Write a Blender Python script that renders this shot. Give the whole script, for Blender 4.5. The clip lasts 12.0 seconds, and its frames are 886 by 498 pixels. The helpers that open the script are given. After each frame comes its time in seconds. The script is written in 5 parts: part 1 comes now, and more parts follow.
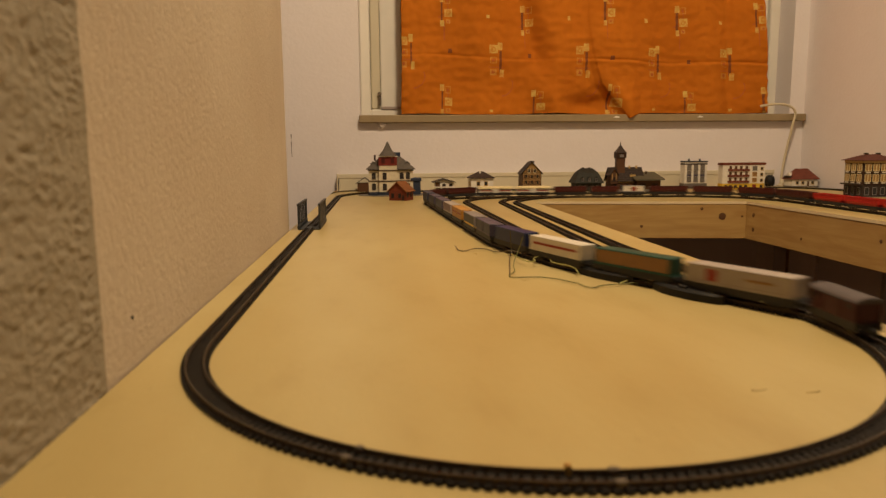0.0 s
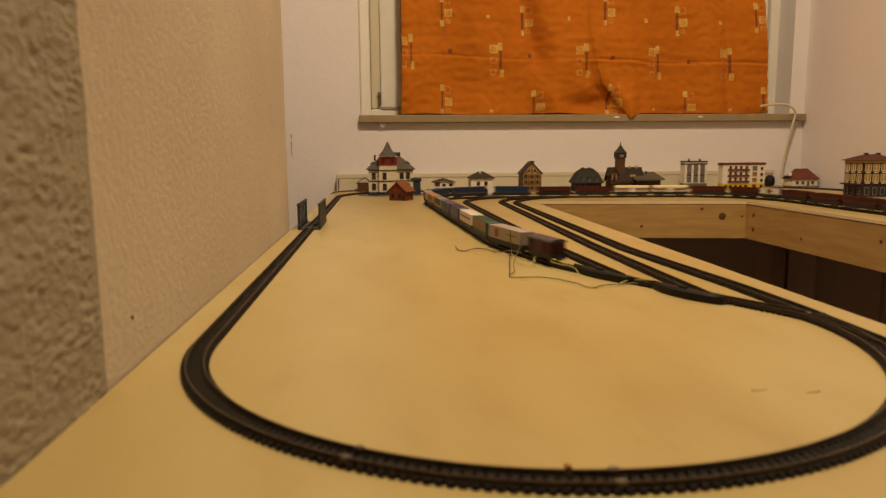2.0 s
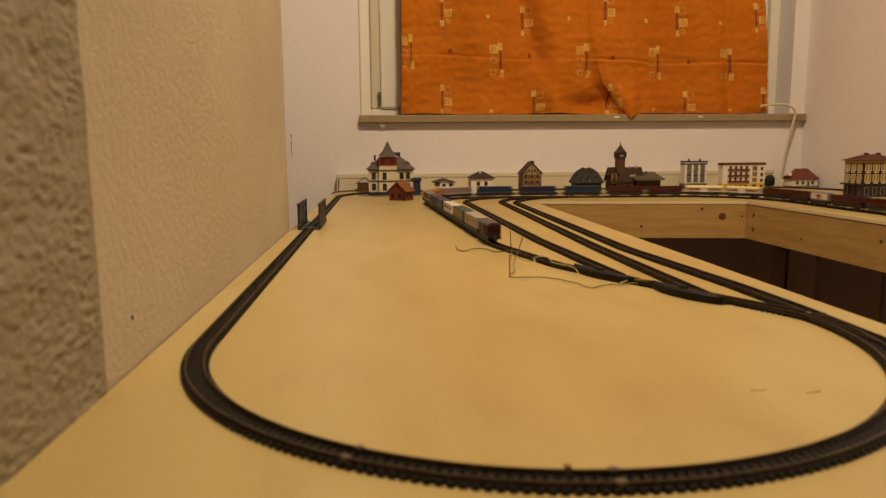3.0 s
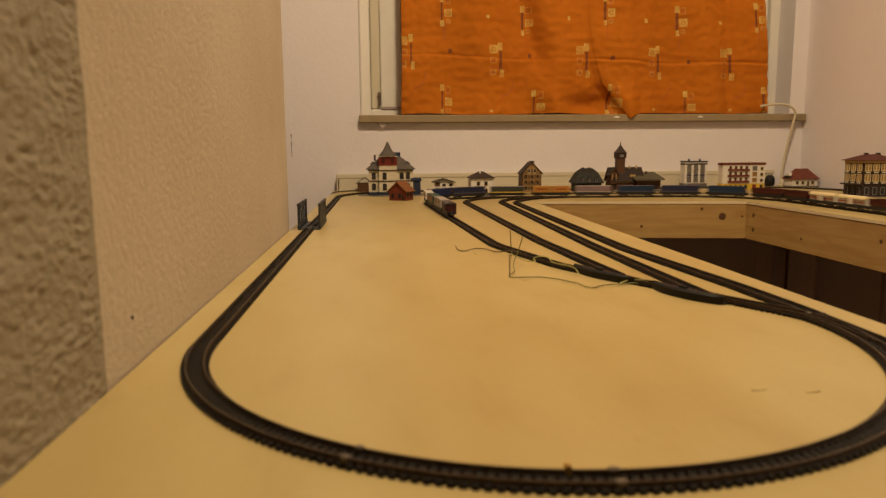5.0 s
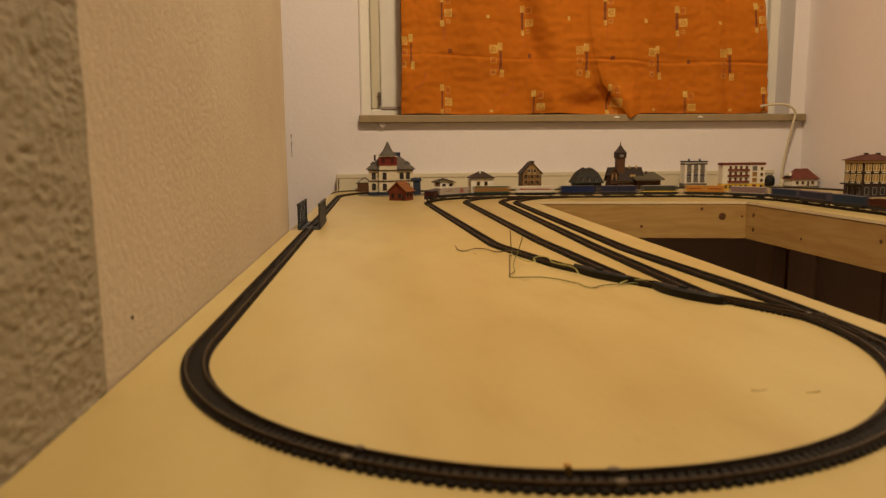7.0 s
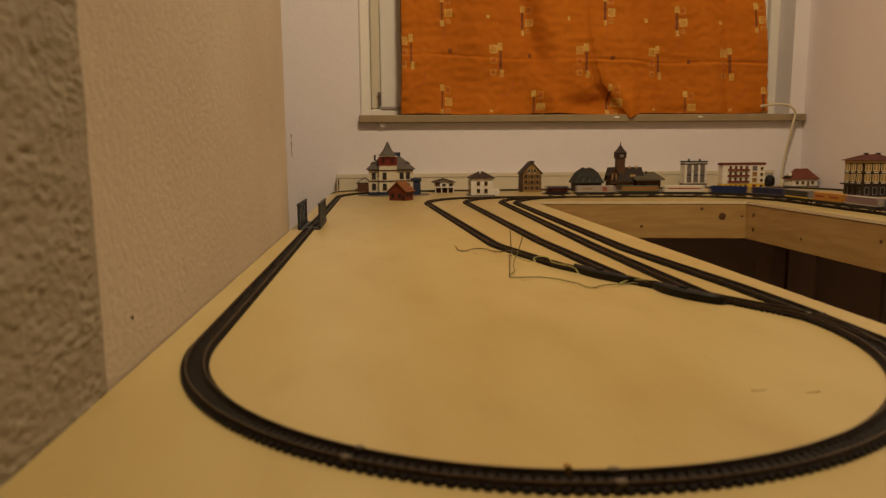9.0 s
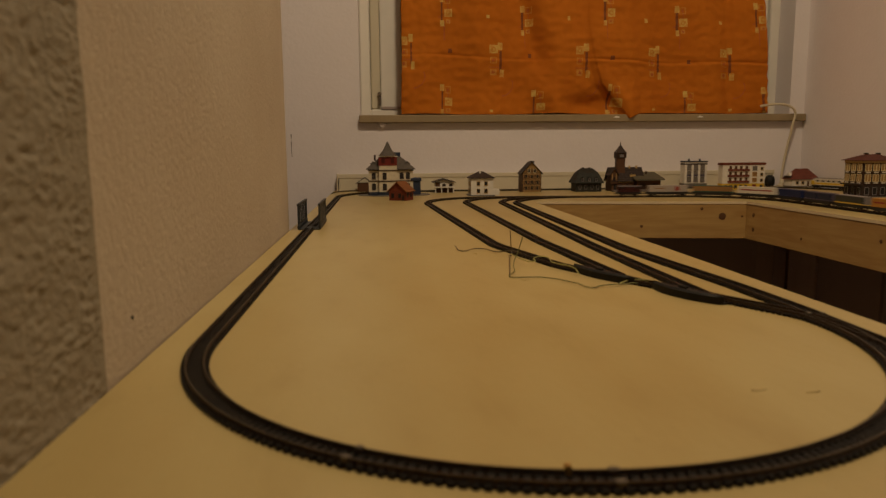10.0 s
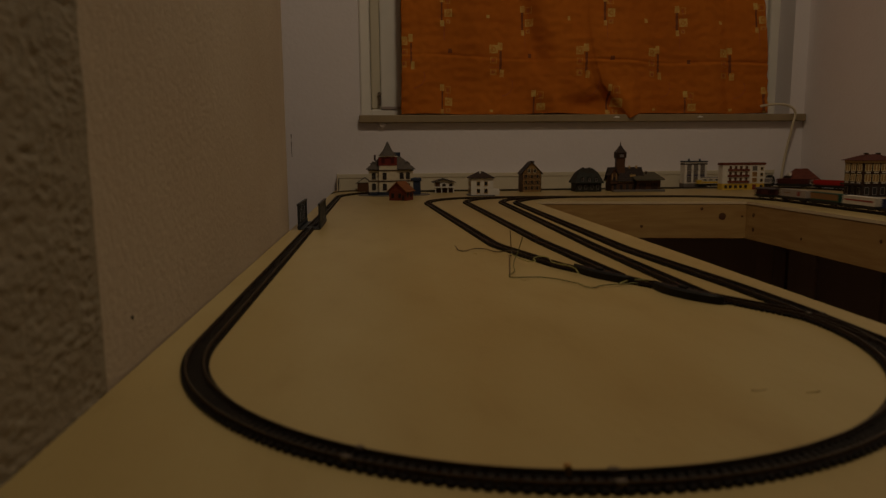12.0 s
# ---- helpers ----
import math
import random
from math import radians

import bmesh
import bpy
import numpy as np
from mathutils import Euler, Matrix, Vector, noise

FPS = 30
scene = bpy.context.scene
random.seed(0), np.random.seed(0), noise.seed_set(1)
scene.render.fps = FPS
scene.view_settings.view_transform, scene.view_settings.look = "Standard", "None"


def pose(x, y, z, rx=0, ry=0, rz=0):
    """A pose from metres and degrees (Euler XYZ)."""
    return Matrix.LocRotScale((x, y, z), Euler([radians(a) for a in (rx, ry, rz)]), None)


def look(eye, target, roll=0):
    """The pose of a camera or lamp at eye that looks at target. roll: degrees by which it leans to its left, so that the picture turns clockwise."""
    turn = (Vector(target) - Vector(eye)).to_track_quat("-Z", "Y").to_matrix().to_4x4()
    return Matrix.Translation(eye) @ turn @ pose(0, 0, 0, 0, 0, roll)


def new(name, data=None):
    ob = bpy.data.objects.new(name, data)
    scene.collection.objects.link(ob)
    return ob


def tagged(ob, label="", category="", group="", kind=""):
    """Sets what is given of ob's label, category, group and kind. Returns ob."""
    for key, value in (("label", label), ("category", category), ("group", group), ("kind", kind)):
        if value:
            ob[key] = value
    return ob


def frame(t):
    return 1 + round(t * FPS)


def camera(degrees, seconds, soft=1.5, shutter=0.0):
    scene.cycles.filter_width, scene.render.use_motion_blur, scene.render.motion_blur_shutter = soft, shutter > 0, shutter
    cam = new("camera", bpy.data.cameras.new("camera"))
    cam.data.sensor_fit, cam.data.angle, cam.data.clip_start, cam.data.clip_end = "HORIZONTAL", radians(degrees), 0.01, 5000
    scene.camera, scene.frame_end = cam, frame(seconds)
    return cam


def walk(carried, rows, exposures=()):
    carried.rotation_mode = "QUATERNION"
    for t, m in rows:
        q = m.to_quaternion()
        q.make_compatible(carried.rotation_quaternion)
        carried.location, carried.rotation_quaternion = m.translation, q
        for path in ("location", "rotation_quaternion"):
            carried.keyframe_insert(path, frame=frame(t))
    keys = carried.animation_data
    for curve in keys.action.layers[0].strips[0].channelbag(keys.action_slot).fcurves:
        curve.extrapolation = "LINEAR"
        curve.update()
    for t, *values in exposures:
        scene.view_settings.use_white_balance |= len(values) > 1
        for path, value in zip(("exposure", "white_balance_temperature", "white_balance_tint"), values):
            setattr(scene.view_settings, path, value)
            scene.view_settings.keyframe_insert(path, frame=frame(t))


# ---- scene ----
cam = camera(64.48, 12.0, 1.35, 1.9)
cam.data.dof.use_dof, cam.data.dof.focus_distance, cam.data.dof.aperture_fstop = True, 1.25, 12.5
CAM_H = 0.1127                      # lens above the table top, which lies at z = 0
YAW, PITCH, ROLL = 0.0847, 0.1429, -0.0075
AHEAD = (math.sin(YAW) * math.cos(PITCH), math.cos(YAW) * math.cos(PITCH), CAM_H - math.sin(PITCH))
EYE = look((0, 0, CAM_H), AHEAD, math.degrees(ROLL))
walk(cam, [(0, EYE), (12.0, EYE)],
     [(0, 0.0, 6500, 10), (8.1, 0.0, 6500, 10), (8.5, -0.15, 6480, 10), (9.0, -0.38, 6440, 10), (9.5, -0.63, 6390, 10), (10.0, -0.86, 6320, 10),
      (10.5, -1.20, 6240, 10), (11.0, -1.52, 6150, 10), (11.5, -1.89, 6050, 10), (12.0, -2.30, 5930, 10)])

# ---- light ----
world = bpy.data.worlds.new("night")
scene.world = world
world.use_nodes = True
world.node_tree.nodes["Background"].inputs[0].default_value = (0.02, 0.025, 0.04, 1)
world.node_tree.nodes["Background"].inputs[1].default_value = 0.2


def lamp(name, energy, colour, m, size):
    data = bpy.data.lights.new(name, "AREA")
    data.shape, data.size, data.energy, data.color = "DISK", size, energy, colour
    ob = new(name, data)
    ob.matrix_world = m
    return ob


lamp("ceiling_lamp_light", 30, (1.0, 0.770, 0.495), look((0.30, 0.62, 1.62), (0.34, 0.85, 0.0)), 0.2)


# ---- materials ----
def material(name, base, rough=0.6, metal=0.0, grain=0.0, scale=40.0, bump=0.0, bump_scale=200.0, second=None, stretch=(1, 1, 1), patch=0.0, patch_scale=4.0, coat=0.0, vary=0.0, spec=0.5, spots=0.0, distort=0.0):
    """Base colour broken up by grain (fine) and patches (broad), with a fine relief."""
    m = bpy.data.materials.new(name)
    m.use_nodes = True
    nodes, links = m.node_tree.nodes, m.node_tree.links
    bsdf = nodes["Principled BSDF"]
    bsdf.inputs["Roughness"].default_value = rough
    bsdf.inputs["Metallic"].default_value = metal
    bsdf.inputs["Coat Weight"].default_value = coat
    bsdf.inputs["Specular IOR Level"].default_value = spec
    place = nodes.new("ShaderNodeTexCoord")
    mapping = nodes.new("ShaderNodeMapping")
    mapping.inputs["Scale"].default_value = stretch
    links.new(place.outputs["Object"], mapping.inputs["Vector"])
    second = second or tuple(c * 0.6 for c in base)

    def noise_tex(s, detail=4.0):
        n = nodes.new("ShaderNodeTexNoise")
        n.inputs["Scale"].default_value, n.inputs["Detail"].default_value, n.inputs["Distortion"].default_value = s, detail, distort
        links.new(mapping.outputs["Vector"], n.inputs["Vector"])
        return n

    def mix(fac, amount, a, b, low=0.32, high=0.68):
        scaled = nodes.new("ShaderNodeMapRange")
        scaled.inputs["From Min"].default_value, scaled.inputs["From Max"].default_value = low, high
        scaled.inputs["To Max"].default_value = amount
        links.new(fac, scaled.inputs["Value"])
        mx = nodes.new("ShaderNodeMix")
        mx.data_type = "RGBA"
        links.new(scaled.outputs["Result"], mx.inputs["Factor"])
        if isinstance(a, tuple):
            mx.inputs[6].default_value = (*a, 1)
        else:
            links.new(a, mx.inputs[6])
        mx.inputs[7].default_value = (*b, 1)
        return mx.outputs[2]

    colour = base
    if grain:
        colour = mix(noise_tex(scale).outputs["Fac"], grain, colour, second)
    if patch:
        colour = mix(noise_tex(patch_scale, 2.0).outputs["Fac"], patch, colour, second)
    if spots:
        colour = mix(noise_tex(9.0, 3.0).outputs["Fac"], spots, colour, tuple(c * 0.82 for c in second), 0.56, 0.78)
        colour = mix(noise_tex(34.0, 2.0).outputs["Fac"], spots, colour, tuple(c * 0.7 for c in second), 0.70, 0.80)
    if vary:
        info = nodes.new("ShaderNodeObjectInfo")
        colour = mix(info.outputs["Random"], vary, colour, second)
    if isinstance(colour, tuple):
        bsdf.inputs["Base Color"].default_value = (*colour, 1)
    else:
        links.new(colour, bsdf.inputs["Base Color"])
    if bump:
        b = nodes.new("ShaderNodeBump")
        b.inputs["Strength"].default_value = 0.6
        b.inputs["Distance"].default_value = bump
        links.new(noise_tex(bump_scale, 6.0).outputs["Fac"], b.inputs["Height"])
        links.new(b.outputs["Normal"], bsdf.inputs["Normal"])
    return m


M = {
    "table": material("birch_plywood", (0.438, 0.347, 0.150), 0.40, vary=0.12, spots=0.26, grain=0.30, scale=9, second=(0.345, 0.245, 0.085), stretch=(3.5, 1.2, 3.5), patch=0.6, patch_scale=2.2, bump=0.0003, bump_scale=60),
    "beam": material("pine_beam", (0.49, 0.325, 0.115), 0.5, distort=1.6, grain=0.7, scale=6, second=(0.33, 0.175, 0.050), stretch=(1.1, 1.1, 9), patch=0.35, patch_scale=3, bump=0.0004, bump_scale=40),
    "ply_edge": material("plywood_edge", (0.74, 0.60, 0.38), 0.7, grain=0.35, scale=30, second=(0.58, 0.43, 0.23), stretch=(1, 1, 14)),
    "plaster": material("painted_plaster", (0.53, 0.452, 0.34), 0.85, grain=0.2, scale=60, second=(0.42, 0.335, 0.235), bump=0.0011, bump_scale=230, patch=0.55, patch_scale=5, spots=0.2),
    "plaster_back": material("painted_plaster_smooth", (0.75, 0.705, 0.715), 0.85, grain=0.12, scale=30, second=(0.65, 0.595, 0.57), bump=0.001, bump_scale=120, patch=0.15),
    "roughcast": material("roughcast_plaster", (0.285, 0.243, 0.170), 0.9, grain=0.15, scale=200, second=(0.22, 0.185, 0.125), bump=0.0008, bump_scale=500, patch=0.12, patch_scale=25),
    "ceiling": material("ceiling_paint", (0.78, 0.75, 0.70), 0.9, grain=0.1),
    "floor": material("dark_floorboards", (0.28, 0.18, 0.11), 0.35, grain=0.5, scale=12, stretch=(8, 1, 1)),
    "dark_panel": material("dark_board", (0.36, 0.295, 0.260), 0.3, grain=0.3, scale=10, second=(0.40, 0.32, 0.275), stretch=(6, 6, 0.6), vary=0.3),
    # paler base colour stands in for upright reflections on the dark boards
    "reflection_panel": material("board_painted_as_reflection", (0.50, 0.41, 0.35), 0.4, grain=0.5, scale=10, second=(0.38, 0.30, 0.24), stretch=(6, 6, 0.6)),
    "sleeper": material("black_plastic_sleeper", (0.010, 0.008, 0.007), 0.6, grain=0.4, scale=300, second=(0.020, 0.015, 0.010), vary=0.4, spec=0.2),
    "rail": material("weathered_steel_rail", (0.075, 0.052, 0.032), 0.45, metal=0.7, grain=0.5, scale=80, second=(0.035, 0.024, 0.014)),
    "sill": material("stone_sill", (0.33, 0.25, 0.14), 0.5, grain=0.4, scale=50, second=(0.20, 0.15, 0.08), patch=0.4, patch_scale=9),
    "window": material("white_window_paint", (0.80, 0.76, 0.68), 0.4, grain=0.1, scale=30, patch=0.1),
    "orange_cloth": material("orange_cotton", (0.49, 0.147, 0.011), 0.85, spec=0.1, grain=0.3, scale=60, second=(0.38, 0.104, 0.006), bump=0.0004, bump_scale=900, patch=0.5, patch_scale=6),
    "yellow_print": material("yellow_print", (0.58, 0.40, 0.085), 0.8, grain=0.9, scale=90, second=(0.50, 0.19, 0.015)),
    "gold_print": material("worn_gold_print", (0.52, 0.24, 0.025), 0.8, grain=0.8, scale=120, second=(0.45, 0.15, 0.008)),
    "brown_print": material("brown_print", (0.19, 0.048, 0.004), 0.8, grain=0.4, scale=150),
    "brown_line": material("faint_brown_print", (0.42, 0.10, 0.008), 0.8, grain=0.4, scale=150),
    "cable": material("cream_cable", (0.60, 0.52, 0.36), 0.5, grain=0.2),
    "wire_green": material("green_wire", (0.15, 0.15, 0.045), 0.5, grain=0.3, scale=80),
    "wire_yellow": material("yellow_wire", (0.36, 0.34, 0.10), 0.5, grain=0.3, scale=80),
    "wire_dark": material("dark_wire", (0.10, 0.07, 0.03), 0.5, grain=0.3, scale=80),
    "black": material("black_plastic", (0.007, 0.0065, 0.0065), 0.6, spec=0.25, grain=0.3, scale=120, second=(0.03, 0.027, 0.025)),
    "brass": material("brass_joiner", (0.6, 0.42, 0.15), 0.35, metal=1.0, grain=0.3, scale=200),
    "joiner": material("worn_steel_joiner", (0.13, 0.10, 0.07), 0.6, metal=0.3, grain=0.3, scale=200),
    "glass": material("dark_glazing", (0.03, 0.028, 0.03), 0.15, grain=0.3, scale=60),
    "knot": material("pine_knot", (0.13, 0.055, 0.02), 0.55, grain=0.5, scale=90, second=(0.06, 0.025, 0.01)),
    "glue": material("dried_glue", (0.42, 0.315, 0.125), 0.45, grain=0.5, scale=300, second=(0.43, 0.33, 0.135)),
    "duct": material("cream_plastic_duct", (0.62, 0.56, 0.42), 0.45, grain=0.1, scale=20),
}


# ---- mesh helpers ----
def quad_box(bm, x0, x1, y0, y1, z0, z1, slot=0):
    v = [bm.verts.new(c) for c in ((x0, y0, z0), (x1, y0, z0), (x1, y1, z0), (x0, y1, z0), (x0, y0, z1), (x1, y0, z1), (x1, y1, z1), (x0, y1, z1))]
    for f in ((3, 2, 1, 0), (4, 5, 6, 7), (0, 1, 5, 4), (1, 2, 6, 5), (2, 3, 7, 6), (3, 0, 4, 7)):
        bm.faces.new([v[i] for i in f]).material_index = slot
    return v


def prism(bm, outline, z0, z1):
    """A flat outline (x, y) raised from z0 to z1."""
    low = [bm.verts.new((x, y, z0)) for x, y in outline]
    high = [bm.verts.new((x, y, z1)) for x, y in outline]
    bm.faces.new(low[::-1])
    bm.faces.new(high)
    n = len(outline)
    for i in range(n):
        bm.faces.new((low[i], low[(i + 1) % n], high[(i + 1) % n], high[i]))


def extrude_y(bm, outline, y0, y1):
    """An upright outline (x, z) drawn out from y0 to y1."""
    a = [bm.verts.new((x, y0, z)) for x, z in outline]
    b = [bm.verts.new((x, y1, z)) for x, z in outline]
    bm.faces.new(a)
    bm.faces.new(b[::-1])
    n = len(outline)
    for i in range(n):
        bm.faces.new((a[(i + 1) % n], a[i], b[i], b[(i + 1) % n]))


def ring(bm, rings, close=True):
    """Skin between rings of equal count; caps at both ends."""
    made = [[bm.verts.new(c) for c in r] for r in rings]
    n = len(made[0])
    for a, b in zip(made, made[1:]):
        for i in range(n):
            bm.faces.new((a[i], a[(i + 1) % n], b[(i + 1) % n], b[i]))
    if close:
        bm.faces.new(made[0][::-1])
        bm.faces.new(made[-1])


def turned(bm, profile, n=16, cx=0.0, cy=0.0):
    """A body turned about the upright axis from (radius, z) pairs."""
    ring(bm, [[(cx + r * math.cos(2 * math.pi * k / n), cy + r * math.sin(2 * math.pi * k / n), z) for k in range(n)] for r, z in profile])


def wheel_shape(bm, x, y, z, r, w, n=14):
    """A flanged disc on an axle along y."""
    rings = []
    for yy, rr in ((-w, r * 0.25), (-w, r * 0.9), (-w * 0.6, r), (w * 0.4, r), (w * 0.5, r * 1.15), (w, r * 1.15), (w, r * 0.25)):
        rings.append([(x + rr * math.cos(2 * math.pi * k / n), y + yy, z + rr * math.sin(2 * math.pi * k / n)) for k in range(n)])
    ring(bm, rings)


def link(name, bm, mat, bevel=0.0, smooth=False):
    bmesh.ops.recalc_face_normals(bm, faces=bm.faces)
    if bevel:
        bmesh.ops.bevel(bm, geom=bm.edges[:], offset=bevel, segments=1, affect="EDGES", clamp_overlap=True)
    if smooth:
        for f in bm.faces:
            f.smooth = True
    data = bpy.data.meshes.new(name)
    bm.to_mesh(data)
    bm.free()
    for one in (mat if isinstance(mat, (list, tuple)) else [mat]):
        data.materials.append(one)
    return new(name, data)


def part(name, bm, mat, parent, label="", bevel=0.0, smooth=False):
    ob = link(name, bm, mat, bevel, smooth)
    ob.parent = parent
    return tagged(ob, label)


def box_part(name, parent, mat, x0, x1, y0, y1, z0, z1, label="", bevel=0.0):
    bm = bmesh.new()
    quad_box(bm, x0, x1, y0, y1, z0, z1)
    return part(name, bm, mat, parent, label, bevel)


def structure(name, label, mat, *boxes):
    bm = bmesh.new()
    for b in boxes:
        quad_box(bm, *b)
    return tagged(link(name, bm, mat), label, name.split("_")[0], kind="structure")


def empty(name, x=0, y=0, z=0, rz=0):
    ob = new(name)
    ob.matrix_world = pose(x, y, z, 0, 0, rz)
    return ob




def plain(name, base, rough=0.55, second=None, grain=0.35, scale=140, vary=0.0):
    """Moulded or painted plastic of a model, slightly uneven and dusty."""
    return material(name, base, rough, spec=0.3, grain=grain, scale=scale, second=second, patch=0.25, patch_scale=25, bump=0.0002, bump_scale=500, vary=vary)


P = {
    "cream": plain("cream_wall", (0.66, 0.58, 0.42)),
    "white": plain("white_wall", (0.74, 0.70, 0.62)),
    "grey_roof": plain("grey_slate_roof", (0.105, 0.088, 0.072), 0.7, grain=0.6),
    "dark_roof": plain("dark_brown_roof", (0.042, 0.028, 0.022), 0.7, grain=0.6),
    "maroon_roof": plain("dark_maroon_tile_roof", (0.105, 0.032, 0.022), 0.7, grain=0.6),
    "red_roof": plain("red_tile_roof", (0.165, 0.045, 0.028), 0.65, grain=0.6),
    "orange_roof": plain("orange_tile_roof", (0.27, 0.105, 0.038), 0.65, grain=0.5),
    "red_panel": plain("dark_red_panel", (0.17, 0.022, 0.014), 0.6),
    "brick": plain("red_brick", (0.21, 0.046, 0.020), 0.7, grain=0.6),
    "ochre": plain("ochre_wall", (0.50, 0.33, 0.115)),
    "dull_ochre": plain("dull_ochre_wall", (0.34, 0.21, 0.075)),
    "yellow": plain("yellow_wall", (0.68, 0.46, 0.05)),
    "timber": plain("dark_timber", (0.042, 0.020, 0.012), 0.65),
    "brown_wall": plain("brown_wall", (0.10, 0.045, 0.020), 0.65),
    "green_dark": plain("dark_green_shingle", (0.024, 0.024, 0.018), 0.7, grain=0.6),
    "green_roof": plain("olive_roof", (0.095, 0.085, 0.055), 0.7),
    "grey_base": plain("grey_plinth", (0.16, 0.14, 0.12), 0.7),
    "blue_base": plain("slate_blue_plinth", (0.024, 0.032, 0.052), 0.6),
    "dark_blue": plain("dark_blue_plastic", (0.03, 0.04, 0.07), 0.5),
    "girder": plain("blue_grey_girder", (0.035, 0.040, 0.045), 0.5),
    "maroon": plain("maroon_wagon", (0.066, 0.0125, 0.009), 0.45),
    "red": plain("bright_red_wagon", (0.42, 0.020, 0.014), 0.4),
    "brown": plain("oxide_brown_wagon", (0.052, 0.010, 0.010), 0.5),
    "blue": plain("blue_wagon", (0.010, 0.020, 0.080), 0.4),
    "violet": plain("violet_grey_wagon", (0.075, 0.062, 0.095), 0.5),
    "navy": plain("navy_wagon", (0.016, 0.020, 0.052), 0.45),
    "teal": plain("teal_blue_wagon", (0.010, 0.028, 0.065), 0.45),
    "green": plain("green_wagon", (0.009, 0.062, 0.045), 0.45),
    "dull_green": plain("dull_green_wagon", (0.040, 0.042, 0.034), 0.5),
    "orange": plain("orange_wagon", (0.43, 0.205, 0.035), 0.45),
    "tan": plain("tan_wagon", (0.25, 0.13, 0.045), 0.5),
    "pink": plain("dusty_pink_wagon", (0.20, 0.135, 0.145), 0.5),
    "beige": plain("beige_wagon", (0.35, 0.30, 0.26), 0.5),
    "ivory": plain("ivory_wagon", (0.62, 0.57, 0.48), 0.45),
    "straw": plain("straw_wagon", (0.70, 0.58, 0.32), 0.45),
    "signal": plain("red_stripe", (0.27, 0.028, 0.020), 0.45),
    "frame": plain("dark_underframe", (0.020, 0.018, 0.017), 0.55),
    "van_roof": plain("dark_grey_van_roof", (0.085, 0.070, 0.070), 0.6),
    "grey_car": plain("grey_wagon", (0.21, 0.19, 0.185), 0.5),
}


# ---- the room ----
FLOOR, CEIL, BACK, RIGHT, LEFT = -0.72, 1.78, 1.93, 1.193, -0.1325
structure("floor", "dark floor boards under the table", M["floor"], (-0.9, RIGHT + 0.1, -2.0, BACK + 0.3, FLOOR - 0.05, FLOOR))
structure("ceiling", "white painted ceiling", M["ceiling"], (-0.9, RIGHT + 0.1, -2.0, BACK + 0.3, CEIL, CEIL + 0.05))
structure("wall_right", "cream painted plaster wall", M["plaster_back"], (RIGHT, RIGHT + 0.1, -2.0, BACK + 0.3, FLOOR, CEIL))
structure("wall_south", "cream painted plaster wall", M["plaster_back"], (-0.9, RIGHT, -2.1, -2.0, FLOOR, CEIL))
structure("wall_recess", "cream painted plaster wall of the recess", M["plaster_back"], (-0.9, -0.8, -2.0, BACK, FLOOR, CEIL))
WX0, WX1, WZ0, WZ1 = -0.056, 1.150, 0.1802, 1.40
structure("wall_back", "white painted wall with a window opening", M["plaster_back"],
          (-0.8, WX0, BACK, BACK + 0.3, FLOOR, CEIL), (WX1, RIGHT, BACK, BACK + 0.3, FLOOR, CEIL),
          (WX0, WX1, BACK, BACK + 0.3, FLOOR, WZ0), (WX0, WX1, BACK, BACK + 0.3, WZ1, CEIL))


